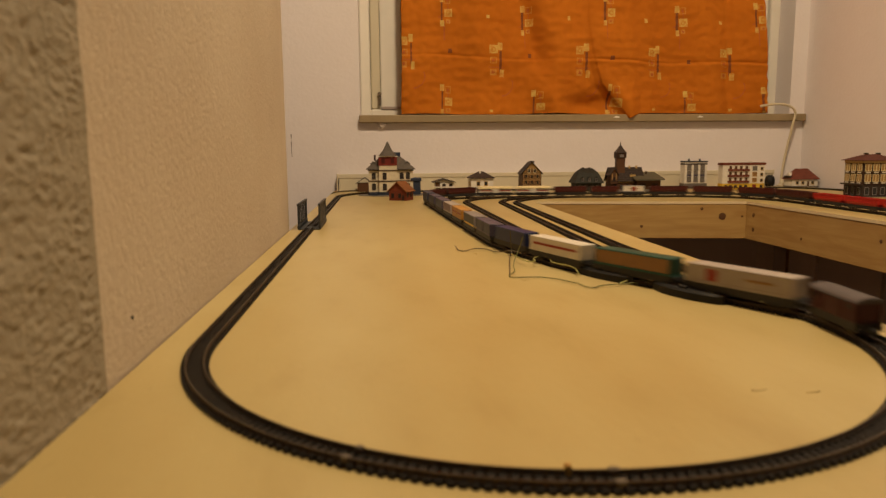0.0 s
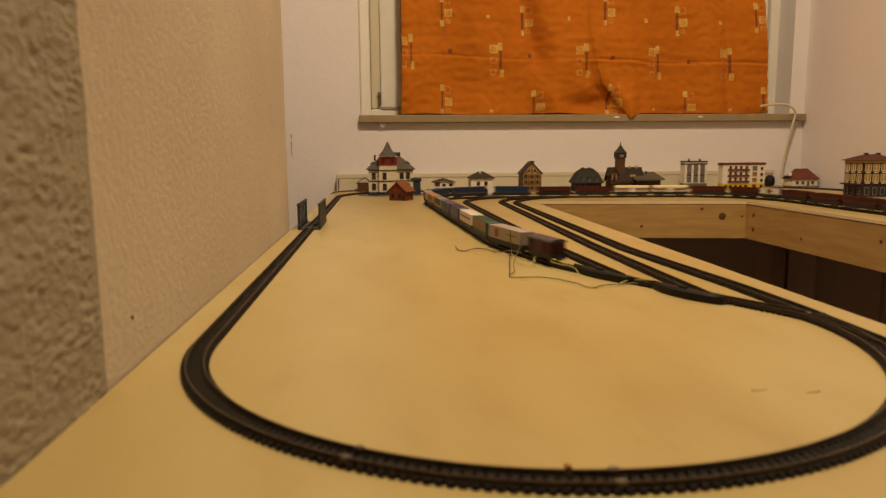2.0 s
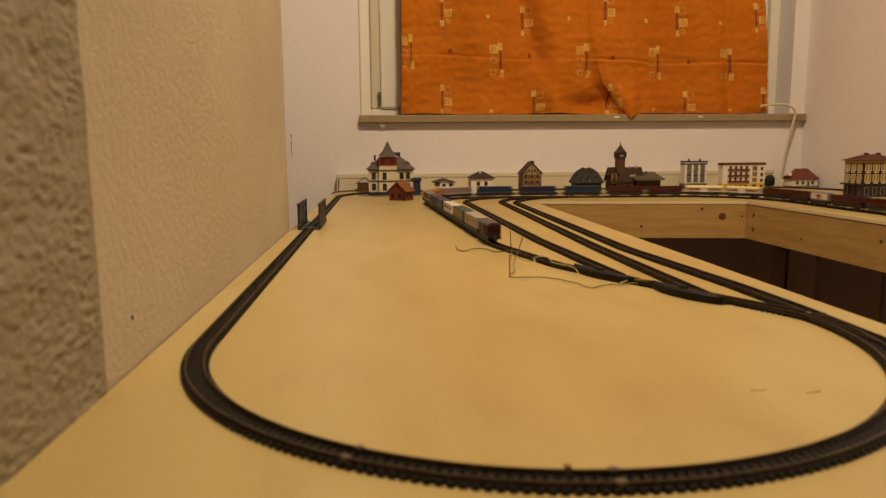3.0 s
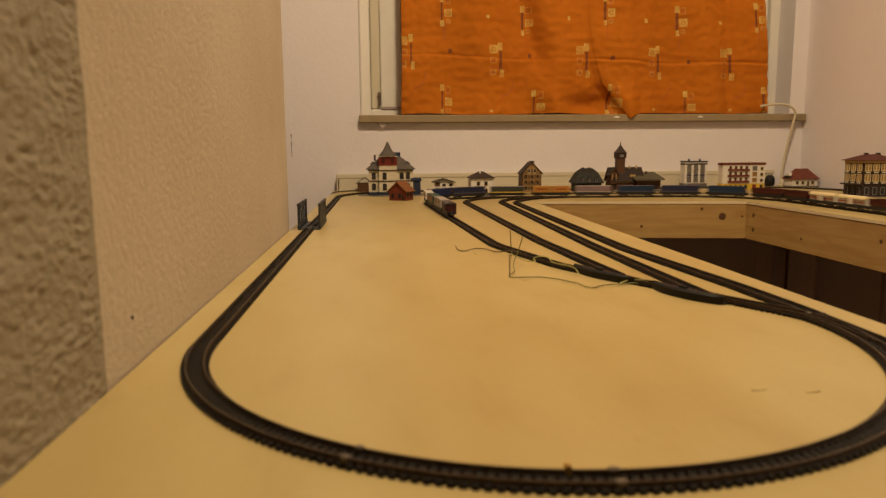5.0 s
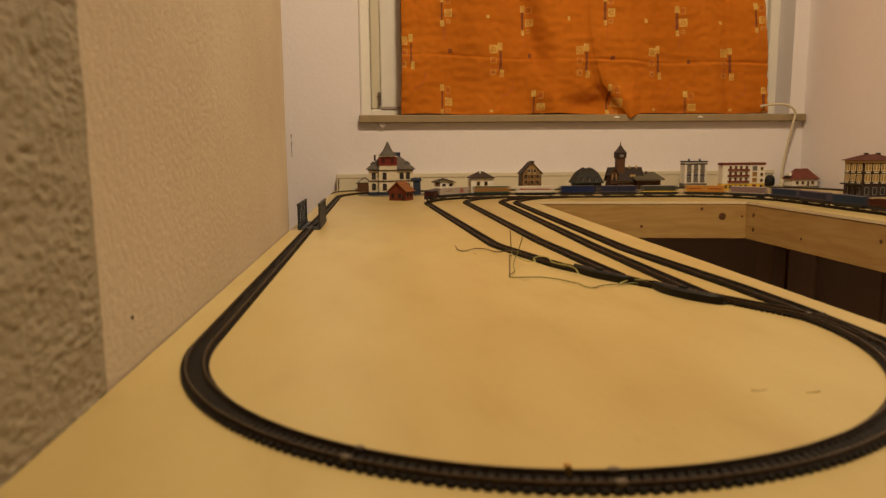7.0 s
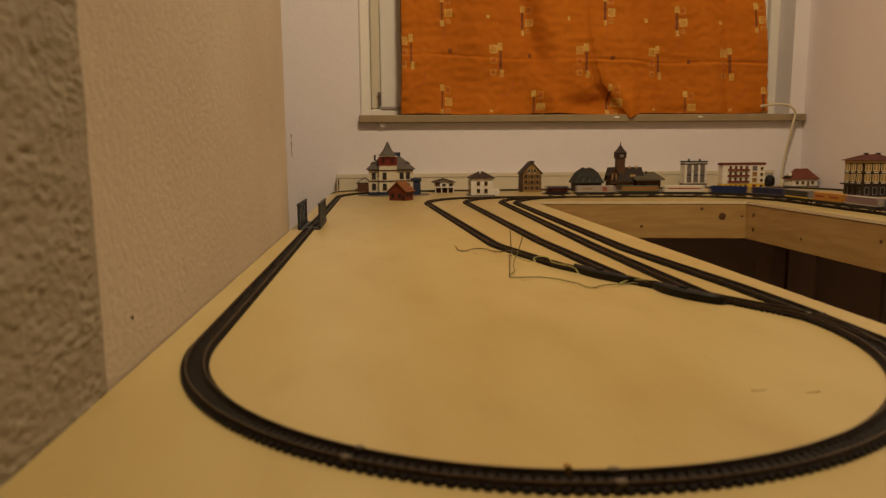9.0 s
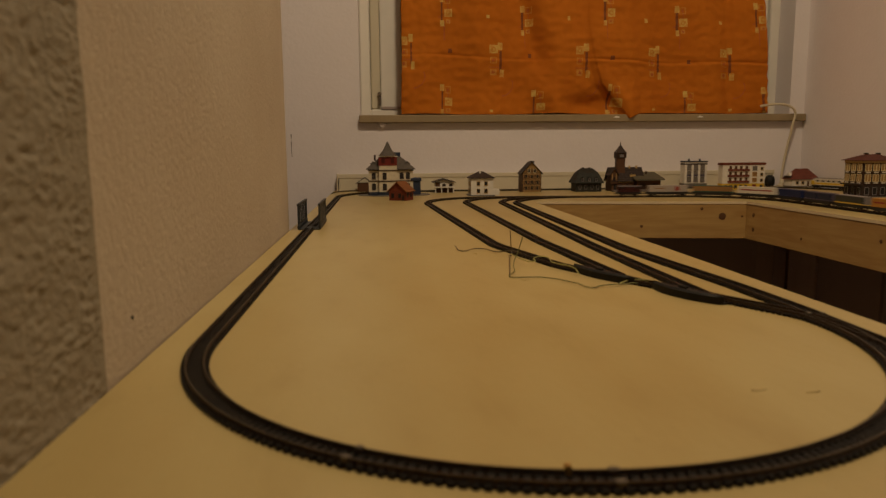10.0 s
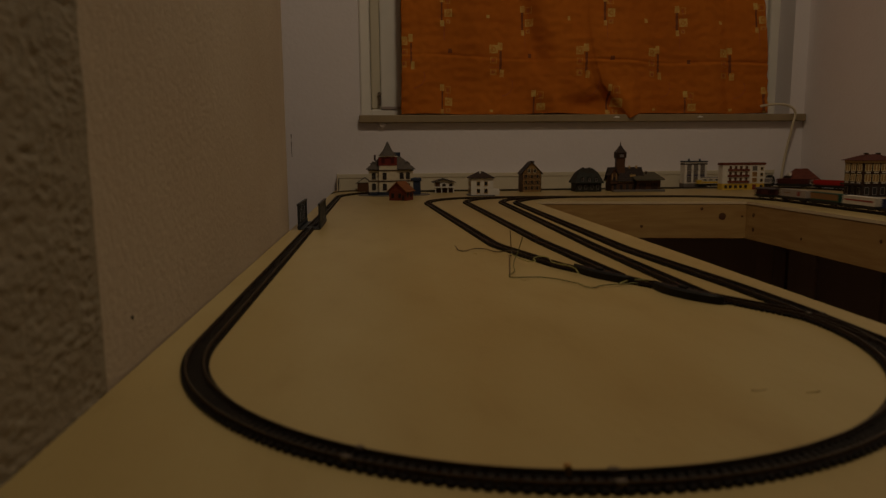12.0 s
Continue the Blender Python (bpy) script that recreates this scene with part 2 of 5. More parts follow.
def left_wall():
    """One wall beside the table: smooth paint on the far stretch, darker roughcast nearest the table end."""
    bm = bmesh.new()
    quad_box(bm, -0.8, LEFT, 0.330, 1.045, FLOOR, CEIL)
    edges = [e for e in bm.edges if all(abs(v.co.x - LEFT) < 1e-6 and abs(v.co.y - 1.045) < 1e-6 for v in e.verts)]
    bmesh.ops.bevel(bm, geom=edges, offset=0.045, segments=10, affect="EDGES")
    for f in bm.faces:
        f.smooth = abs(f.normal.z) < 0.5 and f.normal.x > 0.02 and f.normal.y > 0.02
    tagged(link("wall_left", bm, M["plaster"]), "beige painted plaster wall beside the table", "wall", kind="structure")
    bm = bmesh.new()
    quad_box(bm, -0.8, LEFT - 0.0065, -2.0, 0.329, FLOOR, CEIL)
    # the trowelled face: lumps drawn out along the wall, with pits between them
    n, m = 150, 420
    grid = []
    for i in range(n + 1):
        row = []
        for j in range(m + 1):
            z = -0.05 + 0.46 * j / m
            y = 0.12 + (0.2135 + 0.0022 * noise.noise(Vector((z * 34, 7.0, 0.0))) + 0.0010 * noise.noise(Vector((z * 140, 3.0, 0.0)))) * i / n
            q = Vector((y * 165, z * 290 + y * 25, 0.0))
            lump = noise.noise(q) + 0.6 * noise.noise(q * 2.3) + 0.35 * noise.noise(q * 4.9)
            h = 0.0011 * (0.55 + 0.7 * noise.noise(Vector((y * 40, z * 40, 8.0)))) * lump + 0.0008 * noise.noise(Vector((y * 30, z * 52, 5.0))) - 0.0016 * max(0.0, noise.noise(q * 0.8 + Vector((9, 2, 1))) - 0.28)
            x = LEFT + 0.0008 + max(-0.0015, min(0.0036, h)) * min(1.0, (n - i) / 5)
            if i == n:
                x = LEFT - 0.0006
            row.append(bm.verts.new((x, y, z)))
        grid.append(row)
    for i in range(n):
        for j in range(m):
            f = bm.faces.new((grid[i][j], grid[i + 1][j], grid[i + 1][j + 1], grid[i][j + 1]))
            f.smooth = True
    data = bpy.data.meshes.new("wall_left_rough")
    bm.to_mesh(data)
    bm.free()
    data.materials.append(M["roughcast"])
    tagged(new("wall_left_rough", data), "grey-brown roughcast plaster wall, darker than the smooth stretch", "wall", kind="structure")


left_wall()


# ---- window ----
def window():
    win = tagged(empty("window_1"), "white painted wooden window behind an orange curtain", "window", kind="structure")
    y0, y1 = BACK + 0.075, BACK + 0.135
    x0, x1, z0, z1 = WX0, WX1, 0.2008, WZ1
    box_part("frame_stile", win, M["window"], x0, x0 + 0.028, y0, y1, z0, z1, bevel=0.003)
    box_part("frame_stile", win, M["window"], x1 - 0.028, x1, y0, y1, z0, z1, bevel=0.003)
    box_part("frame_rail", win, M["window"], x0 + 0.028, x1 - 0.028, y0, y1, z0, z0 + 0.02, bevel=0.003)
    box_part("frame_rail", win, M["window"], x0 + 0.028, x1 - 0.028, y0, y1, z1 - 0.03, z1, bevel=0.003)
    for a, b in ((x0 + 0.056, 0.545), (0.553, x1 - 0.030)):
        sash = box_part("sash", win, M["window"], a, a + 0.06, y0 + 0.012, y1 - 0.005, z0 + 0.022, z1 - 0.032, bevel=0.003)
        box_part("sash_stile", sash, M["window"], b - 0.06, b, y0 + 0.012, y1 - 0.005, z0 + 0.022, z1 - 0.032, bevel=0.003)
        box_part("sash_rail", sash, M["window"], a + 0.06, b - 0.06, y0 + 0.012, y1 - 0.005, z0 + 0.022, z0 + 0.075, bevel=0.003)
        box_part("sash_rail", sash, M["window"], a + 0.06, b - 0.06, y0 + 0.012, y1 - 0.005, z1 - 0.085, z1 - 0.032, bevel=0.003)
        box_part("pane", sash, M["glass"], a + 0.06, b - 0.06, y0 + 0.028, y0 + 0.032, z0 + 0.075, z1 - 0.085)
    box_part("cover_strip", win, M["duct"], x0 + 0.029, x0 + 0.055, y0 + 0.014, y1 - 0.004, z0 + 0.022, z1 - 0.032, "cream strip between frame and sash", 0.003)
    bm = bmesh.new()
    wheel_shape(bm, x0 + 0.052, y0 + 0.004, z0 + 0.062, 0.005, 0.004)
    quad_box(bm, x0 + 0.049, x0 + 0.055, y0 - 0.004, y0 + 0.012, z0 + 0.03, z0 + 0.052)
    part("latch", bm, M["joiner"], win, "small worn metal latch")
    box_part("sealing_strip", win, M["dark_panel"], x0 + 0.058, 0.10, y0 - 0.003, y0 + 0.006, z0 + 0.020, z0 + 0.027, "dark sealing strip along the sash foot")


window()
bm = bmesh.new()
quad_box(bm, WX0 - 0.003, RIGHT - 0.004, BACK - 0.020, BACK + 0.074, 0.1805, 0.2005)
sill = tagged(link("window_sill", bm, M["sill"], 0.002), "mottled brown stone window sill below the curtain", "window sill", kind="structure")
for x, w in ((0.643, 0.013), (0.880, 0.012)):
    bm = bmesh.new()
    extrude_y(bm, [(-w * 0.75, -0.001), (w * 0.3, -0.0018), (w * 0.8, 0.0), (w * 0.25, 0.0022), (-w * 0.15, 0.0038), (-w * 0.4, 0.0014)], -0.0012, 0.0006)
    ob = tagged(link("paint_chip", bm, M["window"]), "white flake of paint lying on the window sill", "paint flake", "paint flakes")
    ob.matrix_world = pose(x, BACK - 0.0202, 0.1925)


# rounded lump added to stand in for a small shadow below the sill
bm = bmesh.new()
ring(bm, [[(0.0105 * k * math.cos(math.pi * i / 12), y, 0.1803 - 0.0135 * k * math.sin(math.pi * i / 12)) for i in range(13)] for k, y in ((1.0, BACK + 0.001), (1.0, BACK - 0.008), (0.75, BACK - 0.012))])
ob = tagged(link("plaster_lump", bm, M["plaster_back"], 0.0008), "rounded lump added under the window sill in place of a small shadow", "plaster lump")
ob.matrix_world = pose(0.001, 0, 0)


def motif(x, z, low):
    """The spots of one printed motif about its dark bar: (x, z, half width, half height, kind)."""
    if low:   # big square beside the bar's foot
        return [(x, z, 0.0030, 0.027, 2), (x + 0.018, z - 0.006, 0.0105, 0.0105, 1), (x + 0.015, z + 0.026, 0.0088, 0.0095, 3), (x, z + 0.031, 0.0055, 0.009, 6),
                (x + 0.001, z - 0.033, 0.0050, 0.0075, 6), (x + 0.017, z - 0.029, 0.0062, 0.006, 7), (x - 0.010, z + 0.010, 0.030, 0.030, 4), (x + 0.007, z - 0.052, 0.0014, 0.024, 5)]
    return [(x, z, 0.0030, 0.028, 2), (x - 0.0205, z + 0.032, 0.0112, 0.0112, 1), (x - 0.002, z + 0.040, 0.0062, 0.0095, 6), (x - 0.0205, z + 0.003, 0.0100, 0.0092, 3), (x - 0.0205, z - 0.028, 0.0085, 0.0080, 7),
            (x + 0.004, z - 0.031, 0.0056, 0.0100, 6), (x + 0.006, z - 0.060, 0.034, 0.034, 4), (x - 0.012, z - 0.016, 0.022, 0.0014, 5)]


def curtain():
    """Hung cloth with one deep fold and soft wrinkles; the printed motifs are woven into its faces."""
    x0, x1, z0, z1 = 0.057, 1.078, 0.2035, 1.22
    n, fine = 440, 150
    zs = [z0 + 0.335 * j / fine for j in range(fine + 1)] + [z0 + 0.335 + (z1 - z0 - 0.335) * j / 30 for j in range(1, 31)]

    def bell(a, w):
        return math.exp(-(a / w) ** 2)

    def shape(u, z):
        x = x0 + (x1 - x0) * u
        low = max(0.0, 0.5 - z)
        ridge = 0.568 + 0.9 * low * low + (0.34 * (0.285 - z) if z < 0.285 else 0.0)      # where the deep fold runs
        s = x - ridge
        deep = min(1.0, max(0.3, 1.0 - (z - 0.25) / 0.14))
        out = deep * 0.013 / (1 + math.exp(-s / 0.014)) * math.exp(-max(0.0, s) / 0.10)   # its lip stands forward
        out -= deep * 0.013 * math.exp(-abs(s + 0.016) / (0.05 if s < 0 else 0.018))
        out += 0.010 * bell(s + 0.135 + 0.5 * (0.33 - z), 0.045) * min(1.0, max(0.0, (0.37 - z) / 0.06))
        out -= 0.016 * bell(x - 0.575, 0.055) * bell(z - 0.226, 0.030)
        out += 0.0055 * math.sin(u * 13.5 + 0.8 * math.sin(z * 5)) + 0.0036 * math.sin(u * 31 + 3.0 * z) + 0.0040 * noise.noise(Vector((u * 22, z * 2.5, 3.0)))
        out -= 0.013 * bell(x - 0.405 - 0.30 * (0.45 - z), 0.030) * min(1.0, max(0.0, (z - 0.26) / 0.1)) + 0.004 * bell(x - 0.975, 0.016)
        crease = z - 0.357 + 0.022 * (u - 0.2) + 0.005 * noise.noise(Vector((u * 5, 1, 9)))
        out += (0.0009 * bell(crease + 0.006, 0.006) - 0.0018 * bell(crease, 0.0035)) * max(0.0, 0.65 + 1.1 * noise.noise(Vector((u * 6, 0, 2))))
        out += 0.0036 * noise.noise(Vector((u * 9, z * 9, 1.0))) + 0.0011 * noise.noise(Vector((u * 12, z * 50, 4.0))) + 0.0010 * noise.noise(Vector((u * 55, z * 60, 6.0)))
        foot = max(0.0, 1 - (z - z0) / 0.1)
        hem = 0.0012 * math.sin(u * 19) + 0.002 * noise.noise(Vector((u * 9, 3.0, 0.0))) - 0.0125 * bell(x - 0.672, 0.020)
        out += 0.016 * foot * bell(x - 0.672, 0.03)
        spread = (0.010 * (u - 0.5) * 2 if u > 0.5 else 0.004 * (u - 0.5) * 2) * max(0.0, (0.35 - z) / 0.15) - (0.016 * (z - 0.35) / 0.15 * max(0.0, u - 0.5) * 2 if z > 0.35 else 0.0)
        ragged = 0.0016 * noise.noise(Vector((z * 60, 2.0, u))) if u < 0.01 or u > 0.99 else 0.0
        return (x + spread + ragged, BACK + 0.016 - out * 2.0, z + hem * foot)

    bm = bmesh.new()
    rows = [[bm.verts.new(shape(i / n, z)) for i in range(n + 1)] for z in zs]
    spots = []
    for x, z in ((0.083, 0.363), (0.328, 0.345), (0.567, 0.343), (0.773, 0.339), (0.980, 0.336)):
        spots += motif(x, z, False)
    for x, z in ((0.166, 0.477), (0.392, 0.459), (0.613, 0.480), (0.828, 0.457), (1.052, 0.463), (0.168, 0.243), (0.421, 0.228), (0.630, 0.243), (0.851, 0.226), (1.068, 0.236)):
        spots += motif(x, z, True)
    spots += [(0.292 + 0.221 * k, 0.463 - 0.004 * k, 0.0046, 0.0050, 6) for k in range(4)]
    spots += [(0.188 + 0.224 * k, 0.372 - 0.009 * k, 0.0055, 0.0050, 2) for k in range(4)]
    spots += [(0.303 + 0.225 * k, 0.213, 0.0040, 0.0035, 6) for k in (0, 2, 3)]
    for j in range(len(zs) - 1):
        for i in range(n):
            f = bm.faces.new((rows[j][i], rows[j][i + 1], rows[j + 1][i + 1], rows[j + 1][i]))
            f.smooth = True
            x, z = x0 + (x1 - x0) * (i + 0.5) / n, (zs[j] + zs[j + 1]) / 2
            fray = 1 + 0.35 * noise.noise(Vector((x * 150, z * 150, 0)))
            for cx, cz, a, b, k in spots:
                u, w = abs(x - cx) / a, abs(z - cz) / b
                if u < 1 and w < 1:
                    inner = math.hypot(u, w)
                    if k == 4:        # a thin printed loop
                        if f.material_index == 0 and abs(inner - 0.9) < 0.045 and x > cx and z < cz + 0.012:
                            f.material_index = 4
                    elif k == 5:
                        f.material_index = f.material_index or 4
                    elif k == 1:      # pale square with a faint ring in it
                        f.material_index = 5 if 0.30 < inner * fray < 0.62 else 1
                    elif k == 3:      # square outline about a brown spot
                        f.material_index = 5 if max(u, w) * fray > 0.72 else (4 if inner < 0.45 else f.material_index)
                    elif k == 7:
                        f.material_index = f.material_index or (4 if inner * fray < 0.5 else 5)
                    elif k == 2:
                        f.material_index = 2 if fray > 0.82 else 4
                    else:
                        f.material_index = 1
    data = bpy.data.meshes.new("curtain")
    bm.to_mesh(data)
    bm.free()
    for one in (M["orange_cloth"], M["yellow_print"], M["brown_print"], P["straw"], M["brown_line"], M["gold_print"]):
        data.materials.append(one)
    ob = tagged(new("curtain", data), "orange cotton curtain printed with small yellow squares", "curtain")
    thick = ob.modifiers.new("cloth", "SOLIDIFY")
    thick.thickness = 0.0008
    bm = bmesh.new()
    turned(bm, [(0.008, -0.58), (0.008, 0.58)], 12)
    rod = tagged(link("curtain_rod", bm, M["window"]), "white curtain rod above the orange curtain", "curtain rod")
    rod.matrix_world = pose(0.57, BACK + 0.012, 1.222, 0, 90, 0)


curtain()


def ceiling_lamp():
    """The pendant that lights the room: rose, cord and an open shade above the bulb's disc."""
    h = tagged(empty("ceiling_lamp", 0.30, 0.62, 1.62), "plain white pendant lamp hanging from the ceiling", "ceiling lamp")
    bm = bmesh.new()
    turned(bm, [(0.004, 0.10), (0.004, 0.145)], 10)
    part("cord", bm, M["window"], h)
    bm = bmesh.new()
    turned(bm, [(0.045, 0.145), (0.045, 0.158)], 20)
    part("rose", bm, M["window"], h)
    bm = bmesh.new()
    turned(bm, [(0.16, 0.012), (0.15, 0.04), (0.06, 0.09), (0.012, 0.10)], 28)
    part("shade", bm, M["window"], h, smooth=True)


ceiling_lamp()
# ---- the table ----
def table_board(name, outline, label):
    bm = bmesh.new()
    prism(bm, outline, -0.0055, 0.0)
    for f in bm.faces:
        f.normal_update()
        f.material_index = 1 if abs(f.normal.z) < 0.5 and IN_X - 0.01 < f.calc_center_median().x < OUT_X + 0.01 else 0
    return tagged(link(name, bm, [M["table"], M["ply_edge"]], 0.00015), label, "table top", "table boards")


IN_X, OUT_X = 0.315, 0.742
table_board("table_board", [(-0.131, -0.5), (IN_X, -0.5), (IN_X, 1.0115), (-0.131, 1.0115)], "pale birch plywood board carrying the front track loop")
table_board("table_board", [(-0.131, 1.0118), (IN_X, 1.0118), (IN_X, 1.452), (OUT_X, 1.378), (1.165, 1.378), (1.165, 1.905), (-0.131, 1.905)], "pale birch plywood board along the window wall")
table_board("table_board", [(OUT_X, -0.5), (1.165, -0.5), (1.165, 1.3775), (OUT_X, 1.3775)], "pale birch plywood board beyond the table opening")


def beam(name, a, b, label, thick=0.02):
    """A joist on edge from a to b, its inner face on that line."""
    a, b = Vector(a), Vector(b)
    d = b - a
    bm = bmesh.new()
    quad_box(bm, 0, d.length, 0, thick, -0.077, -0.0057)
    ob = link(name, bm, M["beam"], 0.001)
    ob.matrix_world = pose(a.x, a.y, 0, 0, 0, math.degrees(math.atan2(d.y, d.x)))
    return tagged(ob, label, "table beam", "table beams")


back_beam = beam("table_beam", (IN_X, 1.4527), (OUT_X + 0.0006, 1.3786), "knotty pine beam under the plywood table edge")
right_beam = beam("table_beam", (OUT_X + 0.0008, 1.398), (OUT_X + 0.0008, -0.5), "knotty pine beam under the plywood table edge")
left_beam = beam("table_beam", (IN_X - 0.002, -0.5), (IN_X - 0.002, 1.43), "knotty pine beam under the plywood table edge")


def knot(parent, x, z, r, name="knot"):
    """A dark knot or screw hole let into a beam's face, in the beam's own space."""
    bm = bmesh.new()
    n = 14
    ring(bm, [[(x + k * r * (1 + 0.12 * math.sin(3 * i + x * 90)) * math.cos(2 * math.pi * i / n), y, z + k * r * math.sin(2 * math.pi * i / n)) for i in range(n)] for k, y in ((1.0, 0.0004), (1.0, -0.0004), (0.55, -0.0007))])
    part(name, bm, M["knot"], parent)


L = back_beam.matrix_world.inverted()
for x, y, z, r in ((0.536, 1.418, -0.052, 0.003), (0.696, 1.39, -0.031, 0.0075), (0.735, 1.384, -0.031, 0.0022), (0.655, 1.397, -0.0155, 0.003)):
    knot(back_beam, (L @ Vector((x, y, z))).x, z, r)
for y, z, r in ((1.351, -0.026, 0.0045), (1.350, -0.055, 0.0045), (1.185, -0.053, 0.0028), (0.984, -0.031, 0.003)):
    ob = knot(right_beam, 1.398 - y, z, r, "screw_hole")


def table_leg(x, y):
    bm = bmesh.new()
    quad_box(bm, -0.02, 0.02, -0.02, 0.02, FLOOR, -0.0057)
    ob = tagged(link("trestle_post", bm, M["beam"], 0.002), "square pine post between floor and table board", "post", "table posts")
    ob.matrix_world = pose(x, y, 0)


for x, y in ((-0.10, -0.4), (0.27, -0.4), (-0.10, 1.86), (1.14, 1.86), (1.14, -0.4), (0.80, -0.4)):
    table_leg(x, y)


def under_table_front():
    """Boards added to close the space under the table; pale ones paint reflections."""
    ob = tagged(empty("under_table_boards", 0, 0, 0), "dark boards under the table, pale ones painted as reflections", "cupboard")
    x = 0.36
    for i, w in enumerate((0.645, 0.050, 0.035)):
        box_part("board", ob, M["reflection_panel" if i == 1 else "dark_panel"], x, x + w - 0.001, 1.80 + 0.002 * (i % 2), 1.82, FLOOR, -0.09, bevel=0.001)
        x += w
    for i in range(12):
        y = 1.79 - 0.12 * i
        box_part("board", ob, M["reflection_panel" if i == 0 else "dark_panel"], 1.09 + 0.006 * (i % 2), 1.11, y - 0.118, y, FLOOR, -0.09, bevel=0.001)


under_table_front()

# ---- railway ----
def fillet(nodes, step=0.002):
    """A line through corners (x, y, radius), each rounded by its radius, sampled at even steps."""
    P = [Vector(n[:2]) for n in nodes]
    out = [P[0]]
    for i in range(1, len(nodes) - 1):
        r, a, b = nodes[i][2], (P[i - 1] - P[i]).normalized(), (P[i + 1] - P[i]).normalized()
        half = a.angle(b) / 2
        c = P[i] + (a + b).normalized() * r / math.sin(half)
        u, w = P[i] + a * r / math.tan(half) - c, P[i] + b * r / math.tan(half) - c
        turn = u.angle_signed(w)
        n = max(6, int(abs(turn) * r / 0.004))
        for k in range(n + 1):
            s = -turn * k / n
            out.append(c + Vector((u.x * math.cos(s) - u.y * math.sin(s), u.x * math.sin(s) + u.y * math.cos(s))))
    out.append(P[-1])
    pts = np.array([tuple(q) for q in out])
    length = np.r_[0, np.cumsum(np.hypot(*np.diff(pts, axis=0).T))]
    S = np.arange(0, length[-1], step)
    return S, np.stack([np.interp(S, length, pts[:, 0]), np.interp(S, length, pts[:, 1])], 1)


GAUGE, SLEEPER_TOP, RAIL_TOP = 0.009, 0.0018, 0.0038
sleeper_mesh = None


def railway_track(nodes, label, single=0, skip=0.0):
    """Two rails on plastic sleepers along a route; the first `single` sleepers are pieces of their own."""
    global sleeper_mesh
    S, P = fillet(nodes)
    T = np.gradient(P, axis=0)
    T /= np.hypot(T[:, 0], T[:, 1])[:, None]
    N = np.stack([-T[:, 1], T[:, 0]], 1)
    track = tagged(empty("railway_track"), label, "model track", "model railway tracks")
    keep = list(range(0, len(S), 3))
    for side in (-1, 1):
        bm = bmesh.new()
        rings = []
        for i in keep:
            ringed = []
            for off, z in ((-0.0008, SLEEPER_TOP), (0.0008, SLEEPER_TOP), (0.0003, SLEEPER_TOP + 0.0006), (0.0005, RAIL_TOP - 0.0003), (0.0004, RAIL_TOP), (-0.0004, RAIL_TOP), (-0.0005, RAIL_TOP - 0.0003), (-0.0003, SLEEPER_TOP + 0.0006)):
                c = P[i] + N[i] * (side * GAUGE / 2 + off)
                ringed.append((c[0], c[1], z))
            rings.append(ringed)
        ring(bm, rings)
        part("rail", bm, M["rail"], track)
    if sleeper_mesh is None:
        bm = bmesh.new()
        quad_box(bm, -0.0013, 0.0013, -0.0071, 0.0071, 0.0, SLEEPER_TOP)
        for y in (-0.0045, 0.0045):
            quad_box(bm, -0.0008, 0.0008, y - 0.0016, y + 0.0016, SLEEPER_TOP - 0.0001, SLEEPER_TOP + 0.0005)
        bmesh.ops.recalc_face_normals(bm, faces=bm.faces)
        sleeper_mesh = bpy.data.meshes.new("sleeper")
        bm.to_mesh(sleeper_mesh)
        bm.free()
        sleeper_mesh.materials.append(M["sleeper"])
    verts, faces, count = [], [], 0
    for s in np.arange(0.0, S[-1], 0.0041):
        x, y = np.interp(s, S, P[:, 0]), np.interp(s, S, P[:, 1])
        i = min(int(s / 0.002), len(S) - 1)
        a = math.atan2(T[i, 1], T[i, 0])
        if s >= skip and count < single:
            ob = new("sleeper", sleeper_mesh)
            ob.parent = track
            ob.matrix_basis = pose(x, y, 0, 0, 0, math.degrees(a))
            count += 1
        else:
            k = len(verts)
            for v in sleeper_mesh.vertices:
                verts.append((x + v.co.x * math.cos(a) - v.co.y * math.sin(a), y + v.co.x * math.sin(a) + v.co.y * math.cos(a), v.co.z))
            faces += [[k + j for j in f.vertices] for f in sleeper_mesh.polygons]
    if verts:
        data = bpy.data.meshes.new("sleeper_bed")
        data.from_pydata(verts, [], faces)
        data.materials.append(M["sleeper"])
        ob = tagged(new("sleeper_bed", data), kind="stuff")
        ob.parent = track
    # a web of plastic between the sleepers, under each rail
    bm = bmesh.new()
    for side in (-1, 1):
        ring(bm, [[(*(P[i] + N[i] * (side * GAUGE / 2 + o)), z) for o, z in ((-0.0012, 0.0001), (0.0012, 0.0001), (0.0012, 0.0012), (-0.0012, 0.0012))] for i in keep])
    part("sleeper_web", bm, M["sleeper"], track)
    return track


TRAIN_ROUTE = [(-0.1044, 1.0), (-0.1044, 0.216, 0.1909), (0.2775, 0.216, 0.1909), (0.2775, 0.426, 0.05), (0.166, 0.640, 0.15),
               (0.128, 0.79, 0.2), (0.080, 1.592, 0.15), (0.812, 1.505, 0.193), (0.79, -0.3)]
HEAD_ROUTE = [(1.135, 0.0), (1.135, 1.835, 0.193), (-0.104, 1.835, 0.193), (-0.104, 1.024)]
railway_track(TRAIN_ROUTE, "dark plastic model track curving round the near table end", 300, 0.42)
railway_track(HEAD_ROUTE, "dark plastic model track along the window wall")
railway_track([(0.203, 0.582), (0.186, 0.82, 0.4), (0.166, 1.583, 0.14), (0.42, 1.553)], "dark plastic model siding track between the turnouts")
